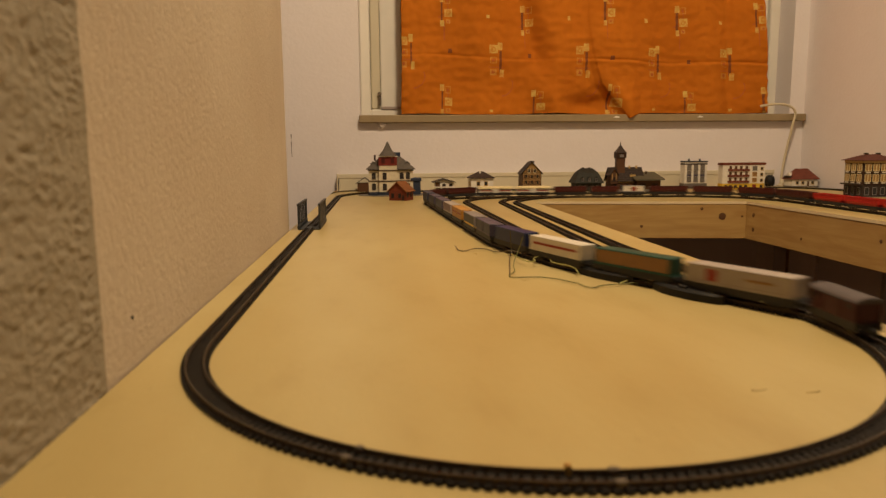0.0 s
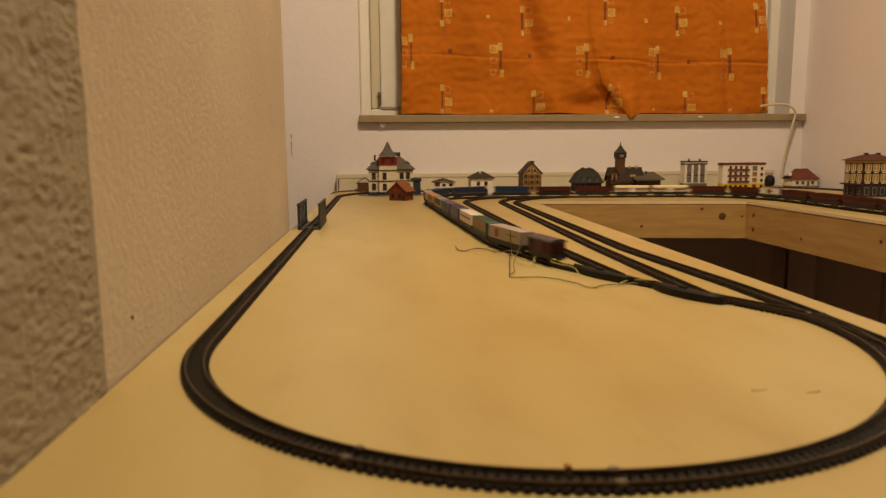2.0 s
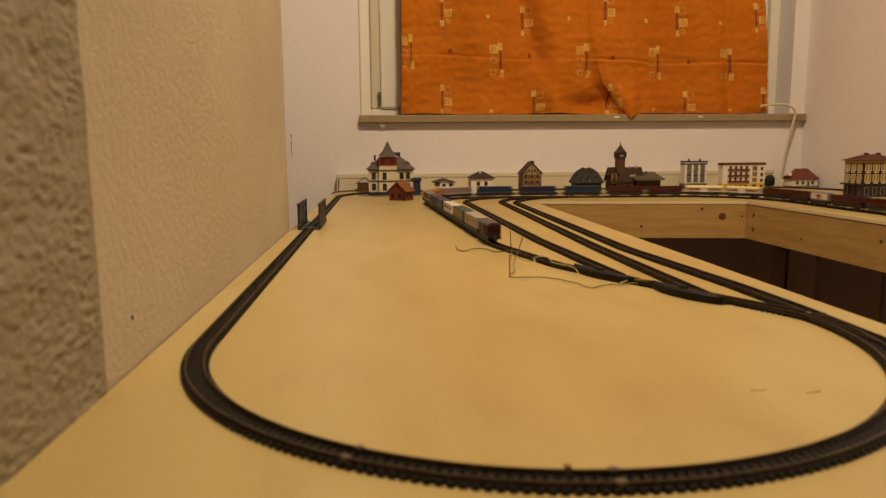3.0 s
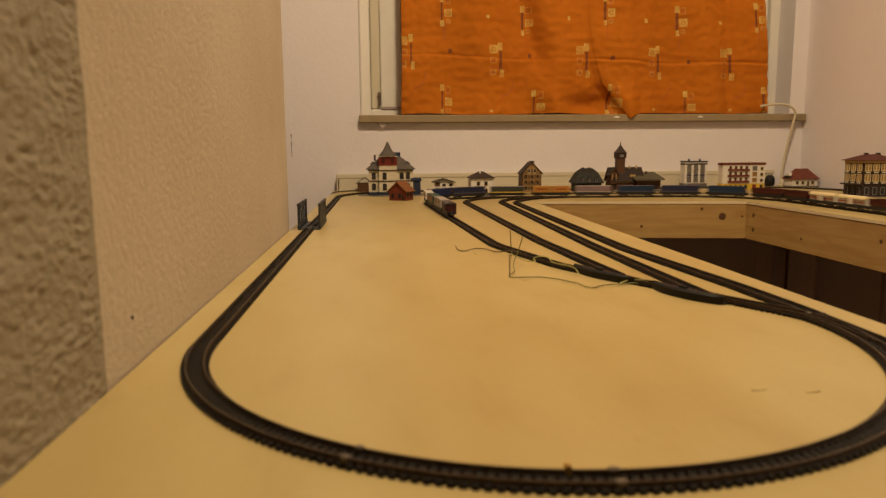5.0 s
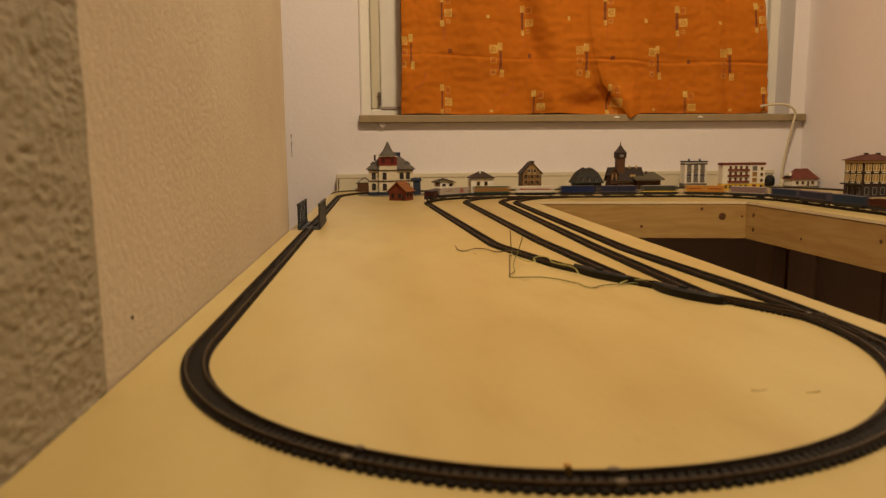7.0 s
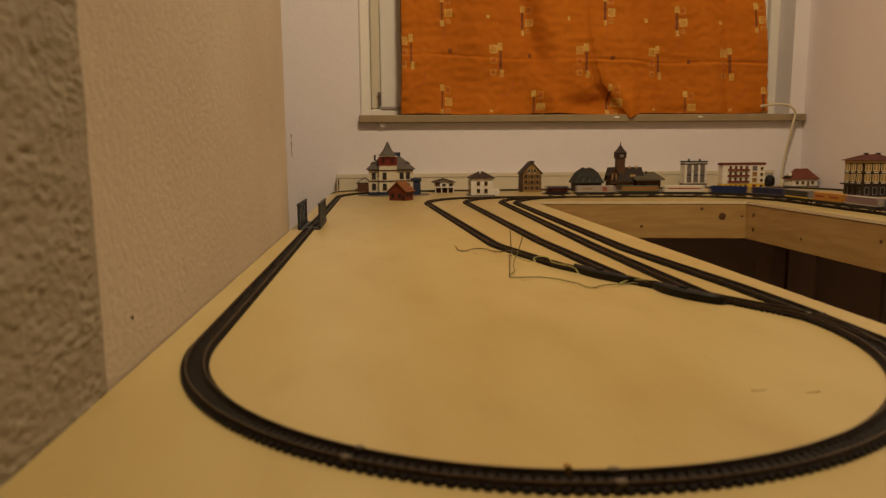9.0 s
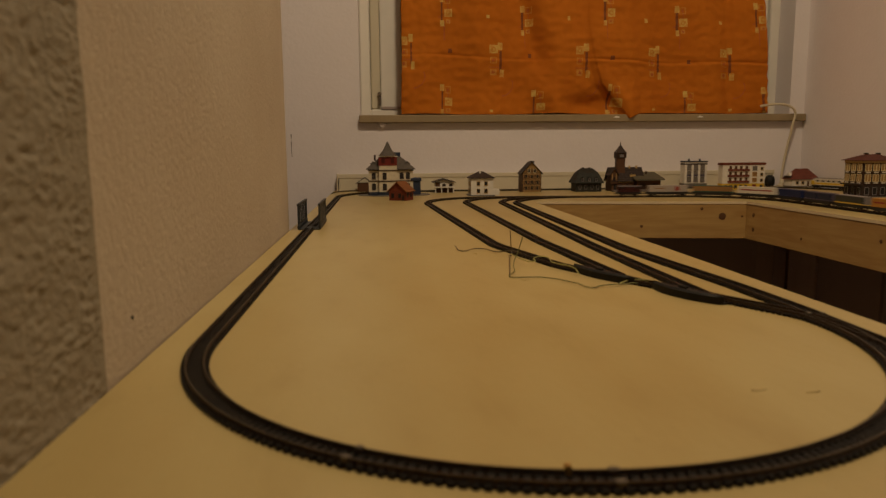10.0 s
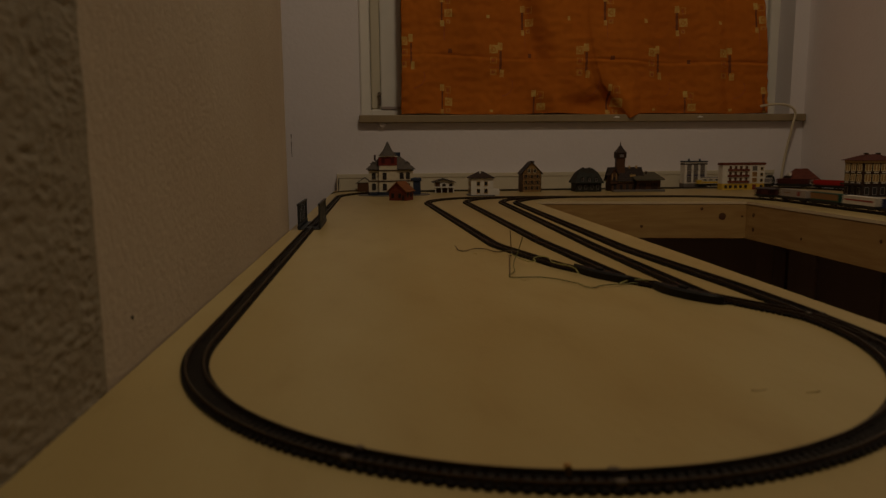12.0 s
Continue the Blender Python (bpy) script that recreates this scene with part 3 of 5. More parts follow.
railway_track([(0.240, 0.498), (0.236, 0.75, 0.8), (0.243, 1.573, 0.15), (0.52, 1.54)], "dark plastic model siding track between the turnouts")
railway_track([(0.2800, 0.355), (0.2825, 0.45, 0.3), (0.2800, 0.53, 0.3), (0.2645, 0.74, 0.4), (0.268, 1.563, 0.17), (0.56, 1.536)], "dark plastic model track beside the table opening")


def turnout(x, y, angle, length, label):
    """The black base of a set of points with its bowed motor housing on one side."""
    ob = tagged(empty("turnout", x, y, 0, angle), label, "turnout", "turnouts")
    bm = bmesh.new()
    n = 14
    bow = [(-length / 2 + length * k / n, 0.006 + 0.0115 * math.sin(math.pi * min(1, max(0, (k + 0.8) / (n + 1.6)))) ** 0.6) for k in range(n + 1)]
    prism(bm, [(length / 2, -0.009), (-length / 2, -0.009)][::-1] + bow[::-1], 0.0, 0.0012)
    part("base", bm, M["black"], ob)
    bm = bmesh.new()
    rings = []
    for inset, z in ((0.0, 0.0012), (0.0, 0.0055), (0.0015, 0.007)):
        rings.append([(q * (1 - inset * 20), 0.0085 + inset, z) for q, w in bow] + [(q * (1 - inset * 20), max(0.0095, w - inset), z) for q, w in bow[::-1]])
    ring(bm, rings)
    part("motor_housing", bm, M["black"], ob, "bowed black motor housing")
    box_part("lever", ob, M["black"], -0.004, 0.004, 0.011, 0.014, 0.0068, 0.009, bevel=0.0006)
    for a in (-1, 1):
        bm = bmesh.new()
        quad_box(bm, -length * 0.42, length * 0.2, a * 0.0027 - 0.0004, a * 0.0027 + 0.0004, 0.0015, 0.0037)
        part("point_blade", bm, M["rail"], ob)
    return ob


turnout(0.1975, 0.592, 112.5, 0.078, "black plastic turnout with a bowed motor housing")
turnout(0.2355, 0.507, 112.5, 0.069, "black plastic turnout with a bowed motor housing")
for x, y, a, key, w in ((0.0612, 0.2228, 95, "brass", 0.0011), (0.0765, 0.2163, -3, "joiner", 0.0019), (0.2810, 0.427, 85, "joiner", 0.002), (-0.0127, 0.2436, -31.6, "joiner", 0.0015)):
    bm = bmesh.new()
    if key == "brass":
        quad_box(bm, -0.0014, 0.0014, -w, w, 0.0018, 0.0054)
    else:
        for side in (-1, 1):
            quad_box(bm, -w, w, side * 0.0045 - 0.0013, side * 0.0045 + 0.0013, 0.0019, 0.0044)
    ob = tagged(link("rail_joiner", bm, M[key], 0.0003), "brass clip on the near rail" if key == "brass" else "pale worn joint between two track pieces", "rail joiner", "rail joiners")
    ob.matrix_world = pose(x, y, 0, 0, 0, a)


def wire(points, mat, label, r=0.0008, name="wire"):
    """A thin cable laid through points, rounded between them."""
    data = bpy.data.curves.new(name, "CURVE")
    data.dimensions, data.bevel_depth, data.bevel_resolution = "3D", r, 2
    sp = data.splines.new("BEZIER")
    sp.bezier_points.add(len(points) - 1)
    for bp, co in zip(sp.bezier_points, points):
        bp.co, bp.handle_left_type, bp.handle_right_type = co, "AUTO", "AUTO"
    data.materials.append(mat)
    shape = new(name + "_line", data)
    graph = bpy.context.evaluated_depsgraph_get()
    mesh = bpy.data.meshes.new_from_object(shape.evaluated_get(graph))
    bpy.data.objects.remove(shape)
    ob = new(name, mesh)
    for f in mesh.polygons:
        f.use_smooth = True
    return tagged(ob, label, "wire", "loose wires" if name == "wire" else "")


wire([(0.0800, 0.782, 0.003), (0.0876, 0.755, 0.001), (0.097, 0.762, 0.002), (0.1065, 0.765, 0.002), (0.121, 0.7375, 0.002), (0.133, 0.7195, 0.0055), (0.140, 0.700, 0.006)], M["wire_dark"], "dark thin wire lying across the table beside the track", 0.0006)
wire([(0.1282, 0.6935, 0.006), (0.1345, 0.6620, 0.005), (0.140, 0.6480, 0.0055), (0.1453, 0.6650, 0.006), (0.1533, 0.6700, 0.0066), (0.1575, 0.6365, 0.006), (0.1690, 0.6100, 0.0056), (0.1690, 0.590, 0.003)], M["wire_yellow"], "yellow wire draped over the track to the turnout", 0.0005)
wire([(0.1288, 0.640, 0.030), (0.1240, 0.640, 0.0150), (0.1200, 0.635, 0.008), (0.1160, 0.612, 0.003), (0.1094, 0.5964, 0.001), (0.120, 0.592, 0.0012), (0.1359, 0.5876, 0.0015), (0.1578, 0.5589, 0.0015), (0.1666, 0.5409, 0.001), (0.1734, 0.5448, 0.0015), (0.1974, 0.549, 0.002), (0.2120, 0.551, 0.002)], M["wire_green"], "olive green wire bent along the table top", 0.0005)
wire([(0.1317, 0.720, 0.027), (0.1324, 0.720, 0.0139), (0.1331, 0.719, 0.006), (0.126, 0.690, 0.005), (0.117, 0.640, 0.004), (0.1094, 0.598, 0.002)], M["wire_dark"], "dark wire end sticking up beside the track", 0.0005)
wire([(-0.128, 1.79, 0.0016), (-0.118, 1.85, 0.0016), (-0.095, 1.880, 0.0016), (-0.045, 1.893, 0.0016), (0.02, 1.895, 0.0016)], M["wire_dark"], "dark cable lying along the table end by the wall", 0.0015)
wire([(0.190, 0.549, 0.0015), (0.200, 0.556, 0.003), (0.211, 0.558, 0.003), (0.217, 0.552, 0.003), (0.222, 0.540, 0.004)], M["wire_yellow"], "yellow and green wire leading into the turnout", 0.0006)


def table_marks():
    """Dried drops of glue on the plywood, thin and uneven at the rim."""
    for x, y, a, b in ((0.1727, 0.3012, 0.0042, 0.0019), (0.1962, 0.2956, 0.0040, 0.0010), (0.121, 0.585, 0.004, 0.0010), (0.098, 0.742, 0.0022, 0.0030), (0.204, 0.668, 0.0026, 0.0012), (0.232, 0.585, 0.0035, 0.0010)):
        bm = bmesh.new()
        n = 18
        rim = [1 + 0.22 * noise.noise(Vector((math.cos(6.283 * k / n) * 2, math.sin(6.283 * k / n) * 2, x * 90))) for k in range(n)]
        ring(bm, [[(q * a * rim[k] * math.cos(6.283 * k / n), q * b * rim[k] * math.sin(6.283 * k / n), z) for k in range(n)] for q, z in ((1.0, 0.0), (0.9, 0.00022), (0.5, 0.00035))])
        ob = tagged(link("glue_drop", bm, M["glue"], 0.0, True), "small dried brown glue drop on the plywood", "glue drop", "glue drops")
        ob.matrix_world = pose(x, y, 0.0001, 0, 0, 8)


table_marks()

# ---- the train ----
SPEED, TAIL = 0.158, 1.137          # metres a second; where the rear of the last wagon stands at the start


# ---- model houses ----
window_meshes = {}


def small_window(parent, x, y, z, w, h, surround, turn=0, arch=False, pane_mat=None):
    """A framed window set on a wall: surround, glazing and a sill, facing -y before it turns."""
    glaze = pane_mat or M["glass"]
    key = (round(w, 4), round(h, 4), surround.name, arch, glaze.name)
    if key not in window_meshes:
        t = 0.0008
        bm = bmesh.new()
        outer = [(-w / 2 - t, -2 * t), (w / 2 + t, -2 * t), (w / 2 + t, h + t)] + ([(0, h + 2.4 * t)] if arch else []) + [(-w / 2 - t, h + t)]
        inner = [(-w / 2, 0), (w / 2, 0), (w / 2, h)] + ([(0, h + 0.8 * t)] if arch else []) + [(-w / 2, h)]
        ring(bm, [[(q, 0.0004, z) for q, z in outer], [(q, -0.001, z) for q, z in outer], [(q, -0.001, z) for q, z in inner], [(q, 0.0004, z) for q, z in inner]], False)
        bmesh.ops.recalc_face_normals(bm, faces=bm.faces)
        data = bpy.data.meshes.new("window")
        bm.to_mesh(data)
        bm.free()
        data.materials.append(surround)
        bm = bmesh.new()
        extrude_y(bm, inner, -0.0003, 0.0004)
        bmesh.ops.recalc_face_normals(bm, faces=bm.faces)
        glazing = bpy.data.meshes.new("pane")
        bm.to_mesh(glazing)
        bm.free()
        glazing.materials.append(glaze)
        window_meshes[key] = (data, glazing)
    ob = new("window", window_meshes[key][0])
    ob.parent = parent
    ob.matrix_basis = pose(x, y, z, 0, 0, turn)
    pane = new("pane", window_meshes[key][1])
    pane.parent = ob
    return ob


def roof_gable(bm, w, d, z, rise, over=0.003, along="x", thick=0.0016):
    """Two roof slabs meeting at a ridge along x or y."""
    for side in (-1, 1):
        if along == "x":
            a, b = side * (d / 2 + over), 0.0
            drop = rise * over / (d / 2)
            pts = [(-w / 2 - over, a, z - drop), (w / 2 + over, a, z - drop), (w / 2 + over, b, z + rise), (-w / 2 - over, b, z + rise)]
        else:
            a, b = side * (w / 2 + over), 0.0
            drop = rise * over / (w / 2)
            pts = [(a, -d / 2 - over, z - drop), (a, d / 2 + over, z - drop), (b, d / 2 + over, z + rise), (b, -d / 2 - over, z + rise)]
        ring(bm, [pts, [(p[0], p[1], p[2] + thick) for p in pts]])


def roof_hip(bm, w, d, z, rise, ridge, over=0.003, thick=0.0012, steep=None):
    """A hipped roof with a short ridge; steep gives a mansard break (inset, height)."""
    base = [(-w / 2 - over, -d / 2 - over), (w / 2 + over, -d / 2 - over), (w / 2 + over, d / 2 + over), (-w / 2 - over, d / 2 + over)]
    rings = [[(x, y, z) for x, y in base], [(x, y, z + thick) for x, y in base]]
    if steep:
        i, hgt = steep
        rings.append([(x - math.copysign(i, x), y - math.copysign(i, y), z + hgt) for x, y in base])
    rings.append([(math.copysign(ridge / 2, x), math.copysign(0.001, y), z + rise) for x, y in base])
    ring(bm, rings)


def gable_walls(bm, w, d, z0, z1, rise, along="x"):
    if along == "y":
        extrude_y(bm, [(-w / 2, z0), (w / 2, z0), (w / 2, z1), (0, z1 + rise), (-w / 2, z1)], -d / 2, d / 2)
    else:
        a = [bm.verts.new((-w / 2, y, z)) for y, z in ((-d / 2, z0), (d / 2, z0), (d / 2, z1), (0, z1 + rise), (-d / 2, z1))]
        b = [bm.verts.new((w / 2, y, z)) for y, z in ((-d / 2, z0), (d / 2, z0), (d / 2, z1), (0, z1 + rise), (-d / 2, z1))]
        bm.faces.new(a[::-1])
        bm.faces.new(b)
        for i in range(5):
            bm.faces.new((a[i], a[(i + 1) % 5], b[(i + 1) % 5], b[i]))


def house(name, x, y, rz, label, category="model house"):
    return tagged(empty(name, x, y, 0, rz), label, category, "model buildings")


def chimney(parent, x, y, z, h, mat, r=0.0022):
    bm = bmesh.new()
    quad_box(bm, x - r, x + r, y - r, y + r, z, z + h)
    quad_box(bm, x - r * 1.3, x + r * 1.3, y - r * 1.3, y + r * 1.3, z + h - 0.0015, z + h)
    part("chimney", bm, mat, parent)


def tiles(parent, w, d, z, rise, mat, over=0.003, rows=7, along="x"):
    """Ribs of overlapping tile courses on both slopes."""
    bm = bmesh.new()
    for side in (-1, 1):
        for r in range(rows):
            k = r / rows
            half, length = (d / 2 + over, w / 2 + over) if along == "x" else (w / 2 + over, d / 2 + over)
            drop = rise * over / (half - over)
            a = half * (1 - k)
            zz = z - drop + (rise + drop) * k + 0.0017
            if along == "x":
                quad_box(bm, -length, length, side * a - 0.0006, side * a + 0.0006, zz - 0.0005, zz + 0.0005)
            else:
                quad_box(bm, side * a - 0.0006, side * a + 0.0006, -length, length, zz - 0.0005, zz + 0.0005)
    part("tile_course", bm, mat, parent)


def villa():
    """Cream two-storey villa with a hipped roof and a pointed tower bay."""
    h = house("villa", 0.020, 1.735, 0, "cream two-storey villa with grey hipped roof and pointed tower")
    bm = bmesh.new()
    n = 28
    prism(bm, [(0.088 * math.cos(2 * math.pi * k / n) + 0.008, 0.062 * math.sin(2 * math.pi * k / n) - 0.01) for k in range(n)], 0, 0.0012)
    part("ground_plate", bm, P["grey_base"], h)
    w, d = 0.107, 0.062
    box_part("plinth", h, P["blue_base"], -w / 2 - 0.001, w / 2 + 0.001, -d / 2 - 0.001, d / 2 + 0.001, 0.0012, 0.009, bevel=0.0005)
    box_part("wall", h, P["cream"], -w / 2, w / 2, -d / 2, d / 2, 0.009, 0.062)
    for z in (0.034, 0.0595):
        box_part("cornice", h, P["timber"], -w / 2 - 0.0016, w / 2 + 0.0016, -d / 2 - 0.0016, d / 2 + 0.0016, z, z + 0.002)
    bm = bmesh.new()
    roof_hip(bm, w, d, 0.0625, 0.0355, 0.036, 0.006)
    part("roof", bm, P["grey_roof"], h, "grey slate hipped roof")
    box_part("ridge_box", h, P["dark_blue"], 0.004, 0.024, -0.006, 0.006, 0.092, 0.103)
    for sx in (-0.042, 0.040):
        bm = bmesh.new()
        gable_walls(bm, 0.013, 0.018, 0.064, 0.076, 0.005, "y")
        roof_gable(bm, 0.013, 0.018, 0.076, 0.005, 0.0015, "y", 0.001)
        ob = part("dormer", bm, P["grey_roof"], h)
        ob.matrix_basis = pose(sx, -0.014, 0)
    # tower bay
    bx, by, bw = -0.007, -d / 2 - 0.009, 0.0425
    box_part("bay", h, P["cream"], bx - bw / 2, bx + bw / 2, by, -d / 2, 0.009, 0.072)
    box_part("bay_plinth", h, P["blue_base"], bx - bw / 2 - 0.001, bx + bw / 2 + 0.001, by - 0.001, -d / 2 - 0.001, 0.0012, 0.009)
    for z in (0.034, 0.0595):
        box_part("bay_cornice", h, P["timber"], bx - bw / 2 - 0.0016, bx + bw / 2 + 0.0016, by - 0.0016, -d / 2 - 0.002, z, z + 0.002)
    box_part("tower_panel", h, P["red_panel"], bx - bw / 2 - 0.0008, bx + bw / 2 + 0.0008, by - 0.0008, by + bw * 0.8, 0.072, 0.0925, "dark red clad upper tower storey")
    box_part("tower_cornice", h, P["white"], bx - bw / 2 - 0.002, bx + bw / 2 + 0.002, by - 0.002, by + bw * 0.85, 0.0925, 0.0945)
    bm = bmesh.new()
    cy = by + bw * 0.4
    rings = []
    for k, z in ((1.06, 0.0945), (0.80, 0.101), (0.55, 0.107), (0.34, 0.1155), (0.16, 0.1245), (0.03, 0.1290)):
        rings.append([(bx + k * bw / 2 * sx, cy + k * bw / 2 * sy, z) for sx, sy in ((-1, -0.6), (-0.6, -1), (0.6, -1), (1, -0.6), (1, 0.6), (0.6, 1), (-0.6, 1), (-1, 0.6))])
    ring(bm, rings)
    part("tower_roof", bm, P["grey_roof"], h, "pointed grey tower roof")
    for z in (0.0145, 0.0405):
        for x in (-0.041,):
            small_window(h, x, -d / 2, z, 0.008, 0.013, P["timber"], 0, True)
        small_window(h, bx - 0.008, by, z, 0.008, 0.013, P["timber"], 0, True)
        for x in (0.026, 0.041):
            small_window(h, x, -d / 2, z, 0.008, 0.013, P["timber"], 0, True)
    for x in (bx - 0.011, bx + 0.011):
        box_part("tower_shutter", h, P["maroon"], x - 0.004, x + 0.004, by - 0.0018, by - 0.0008, 0.078, 0.089)
    chimney(h, -0.038, 0.004, 0.083, 0.014, P["timber"])
    box_part("porch_step", h, P["blue_base"], -0.052, -0.032, -d / 2 - 0.012, -d / 2 - 0.001, 0.0012, 0.007, bevel=0.0005)
    box_part("side_porch", h, P["dark_blue"], w / 2 - 0.002, w / 2 + 0.018, -0.030, 0.012, 0.0012, 0.034, "dark blue side porch", 0.001)
    box_part("side_porch_roof", h, P["dark_blue"], w / 2 - 0.006, w / 2 + 0.020, -0.033, 0.014, 0.034, 0.041, bevel=0.001)


def brick_cottage():
    h = house("brick_cottage", 0.040, 1.545, -28, "small red brick cottage with an orange gable roof")
    w, d = 0.040, 0.038
    bm = bmesh.new()
    gable_walls(bm, w, d, 0, 0.0215, 0.018, "y")
    part("wall", bm, P["brick"], h)
    bm = bmesh.new()
    roof_gable(bm, w, d, 0.0215, 0.018, 0.0035, "y")
    part("roof", bm, P["orange_roof"], h, "orange tiled gable roof")
    tiles(h, w, d, 0.0215, 0.018, P["orange_roof"], 0.0035, 7, "y")
    for x in (-0.011, 0.006):
        small_window(h, x, -d / 2, 0.007, 0.0055, 0.008, P["timber"])
    for y in (-0.009, 0.008):
        small_window(h, w / 2, y, 0.009, 0.005, 0.007, P["timber"], 90)
    box_part("door", h, P["timber"], 0.0115, 0.0165, -d / 2 - 0.0008, -d / 2, 0, 0.012)
    bm = bmesh.new()
    for k in range(9):
        z = 0.0024 * (k + 1) - 0.0012
        quad_box(bm, -w / 2 - 0.0002, w / 2 + 0.0002, -d / 2 - 0.0002, d / 2 + 0.0002, z - 0.00012, z + 0.00012)
    part("mortar_course", bm, P["maroon"], h)


def shed():
    h = house("shed", -0.050, 1.875, 0, "small brown shed with a grey lean-to roof")
    box_part("wall", h, P["brown_wall"], -0.016, 0.022, -0.012, 0.012, 0, 0.023)
    bm = bmesh.new()
    roof_gable(bm, 0.038, 0.026, 0.023, 0.013, 0.004, "y")
    ob = part("roof", bm, P["grey_roof"], h)
    ob.matrix_basis = pose(0.003, 0, 0)


def bungalow():
    h = house("bungalow", 0.1545, 1.795, 0, "low white house over an open brown lower storey with brown roof")
    box_part("lower_wall", h, P["brown_wall"], -0.020, 0.024, -0.010, 0.020, 0, 0.0135, "brown recessed lower storey")
    for x in (-0.021, -0.006, 0.010, 0.024):
        box_part("post", h, P["white"], x - 0.0015, x + 0.0015, -0.020, -0.017, 0, 0.0135)
    box_part("side_wall", h, P["brown_wall"], -0.0224, -0.010, -0.0206, -0.0200, 0.0135, 0.027, "brown panelled end of the front")
    box_part("wall", h, P["white"], -0.022, 0.026, -0.020, 0.02, 0.0135, 0.027)
    bm = bmesh.new()
    gable_walls(bm, 0.048, 0.04, 0.026, 0.027, 0.006, "y")
    part("gable", bm, P["white"], h)
    bm = bmesh.new()
    roof_gable(bm, 0.050, 0.044, 0.027, 0.007, 0.004, "y")
    part("roof", bm, P["dark_roof"], h)
    for x in (0.000, 0.017):
        small_window(h, x, -0.020, 0.0165, 0.007, 0.006, P["brown_wall"])
    chimney(h, -0.006, 0.006, 0.031, 0.006, P["white"])
    box_part("balcony", h, P["white"], -0.024, 0.028, -0.0235, -0.0215, 0.0130, 0.0160)


def white_house():
    h = house("white_house", 0.234, 1.675, 0, "white two-storey house with a dark hipped roof")
    w, d = 0.053, 0.052
    box_part("ground_plate", h, P["dark_blue"], -w / 2 - 0.006, w / 2 + 0.004, -d / 2 - 0.005, d / 2, 0, 0.0015)
    box_part("wall", h, P["white"], -w / 2, w / 2, -d / 2, d / 2, 0.0015, 0.041)
    bm = bmesh.new()
    roof_hip(bm, w, d, 0.041, 0.0155, 0.010, 0.004)
    part("roof", bm, P["dark_roof"], h, "dark brown hipped roof")
    for z in (0.007, 0.0245):
        for x in (-0.009, 0.009):
            small_window(h, x, -d / 2, z, 0.0070, 0.0090, P["ochre"])
        for y in (-0.012, 0.012):
            small_window(h, -w / 2, y, z, 0.006, 0.0078, P["ochre"], -90)
    chimney(h, -0.003, -0.008, 0.049, 0.009, P["white"], 0.0018)
    box_part("annex", h, P["white"], w / 2, w / 2 + 0.016, -d / 2 + 0.006, d / 2 - 0.012, 0.0, 0.0145, "low white annex", 0.0005)


def timber_house():
    h = house("timber_house", 0.377, 1.785, 0, "tall ochre half-timbered house with a steep dark roof")
    w, d = 0.049, 0.046
    bm = bmesh.new()
    gable_walls(bm, w, d, 0, 0.050, 0.024, "y")
    part("wall", bm, P["dull_ochre"], h)
    box_part("side_cladding", h, P["brown_wall"], -w / 2 - 0.001, -w / 2, -d / 2, d / 2, 0, 0.050)
    bm = bmesh.new()
    roof_gable(bm, w, d, 0.049, 0.026, 0.0035, "y")
    part("roof", bm, P["dark_roof"], h, "steep dark gable roof")
    for r, (z, cols) in enumerate(((0.006, 3), (0.0205, 3), (0.035, 3), (0.0495, 2))):
        for c in range(cols):
            x = (c - (cols - 1) / 2) * 0.0145
            small_window(h, x, -d / 2, z, 0.0058, 0.0088, P["straw"] if r == 3 else P["dull_ochre"])
            for s in (-1, 1):
                box_part("shutter", h, P["brown_wall"], x + s * 0.0053 - 0.0013, x + s * 0.0053 + 0.0013, -d / 2 - 0.0009, -d / 2, z, z + 0.0088)
    for z in (0.018, 0.0325, 0.0475):
        box_part("beam", h, P["timber"], -w / 2, w / 2, -d / 2 - 0.0007, -d / 2, z, z + 0.0014)
    for x in (-w / 2 + 0.0008, w / 2 - 0.0008):
        box_part("beam", h, P["timber"], x - 0.0008, x + 0.0008, -d / 2 - 0.0006, -d / 2, 0, 0.050)
    box_part("half_hip", h, P["dark_roof"], -0.005, 0.005, -d / 2 - 0.006, -d / 2 + 0.006, 0.074, 0.0785)


def dark_house():
    h = house("dark_house", 0.520, 1.770, 0, "dark green shingled house with a mansard roof")
    h.scale = (0.88, 1.0, 1.03)
    w, d = 0.074, 0.050
    box_part("wall", h, P["green_dark"], -w / 2, w / 2, -d / 2, d / 2, 0, 0.022)
    bm = bmesh.new()
    roof_hip(bm, w, d, 0.021, 0.036, 0.034, 0.006, steep=(0.014, 0.026))
    part("roof", bm, P["green_dark"], h)
    for x in (-0.020, 0.0, 0.020):
        bm = bmesh.new()
        gable_walls(bm, 0.010, 0.014, 0.026, 0.034, 0.004, "y")
        ob = part("dormer", bm, P["green_dark"], h)
        ob.matrix_basis = pose(x, -0.022, 0)
        small_window(h, x, -0.029, 0.027, 0.005, 0.0055, P["grey_car"])
    for x in (-0.026, -0.009, 0.009, 0.026):
        small_window(h, x, -d / 2, 0.007, 0.006, 0.009, P["grey_base"])
    for x in (-0.010, 0.008):
        chimney(h, x, 0, 0.052, 0.007, P["timber"], 0.002)


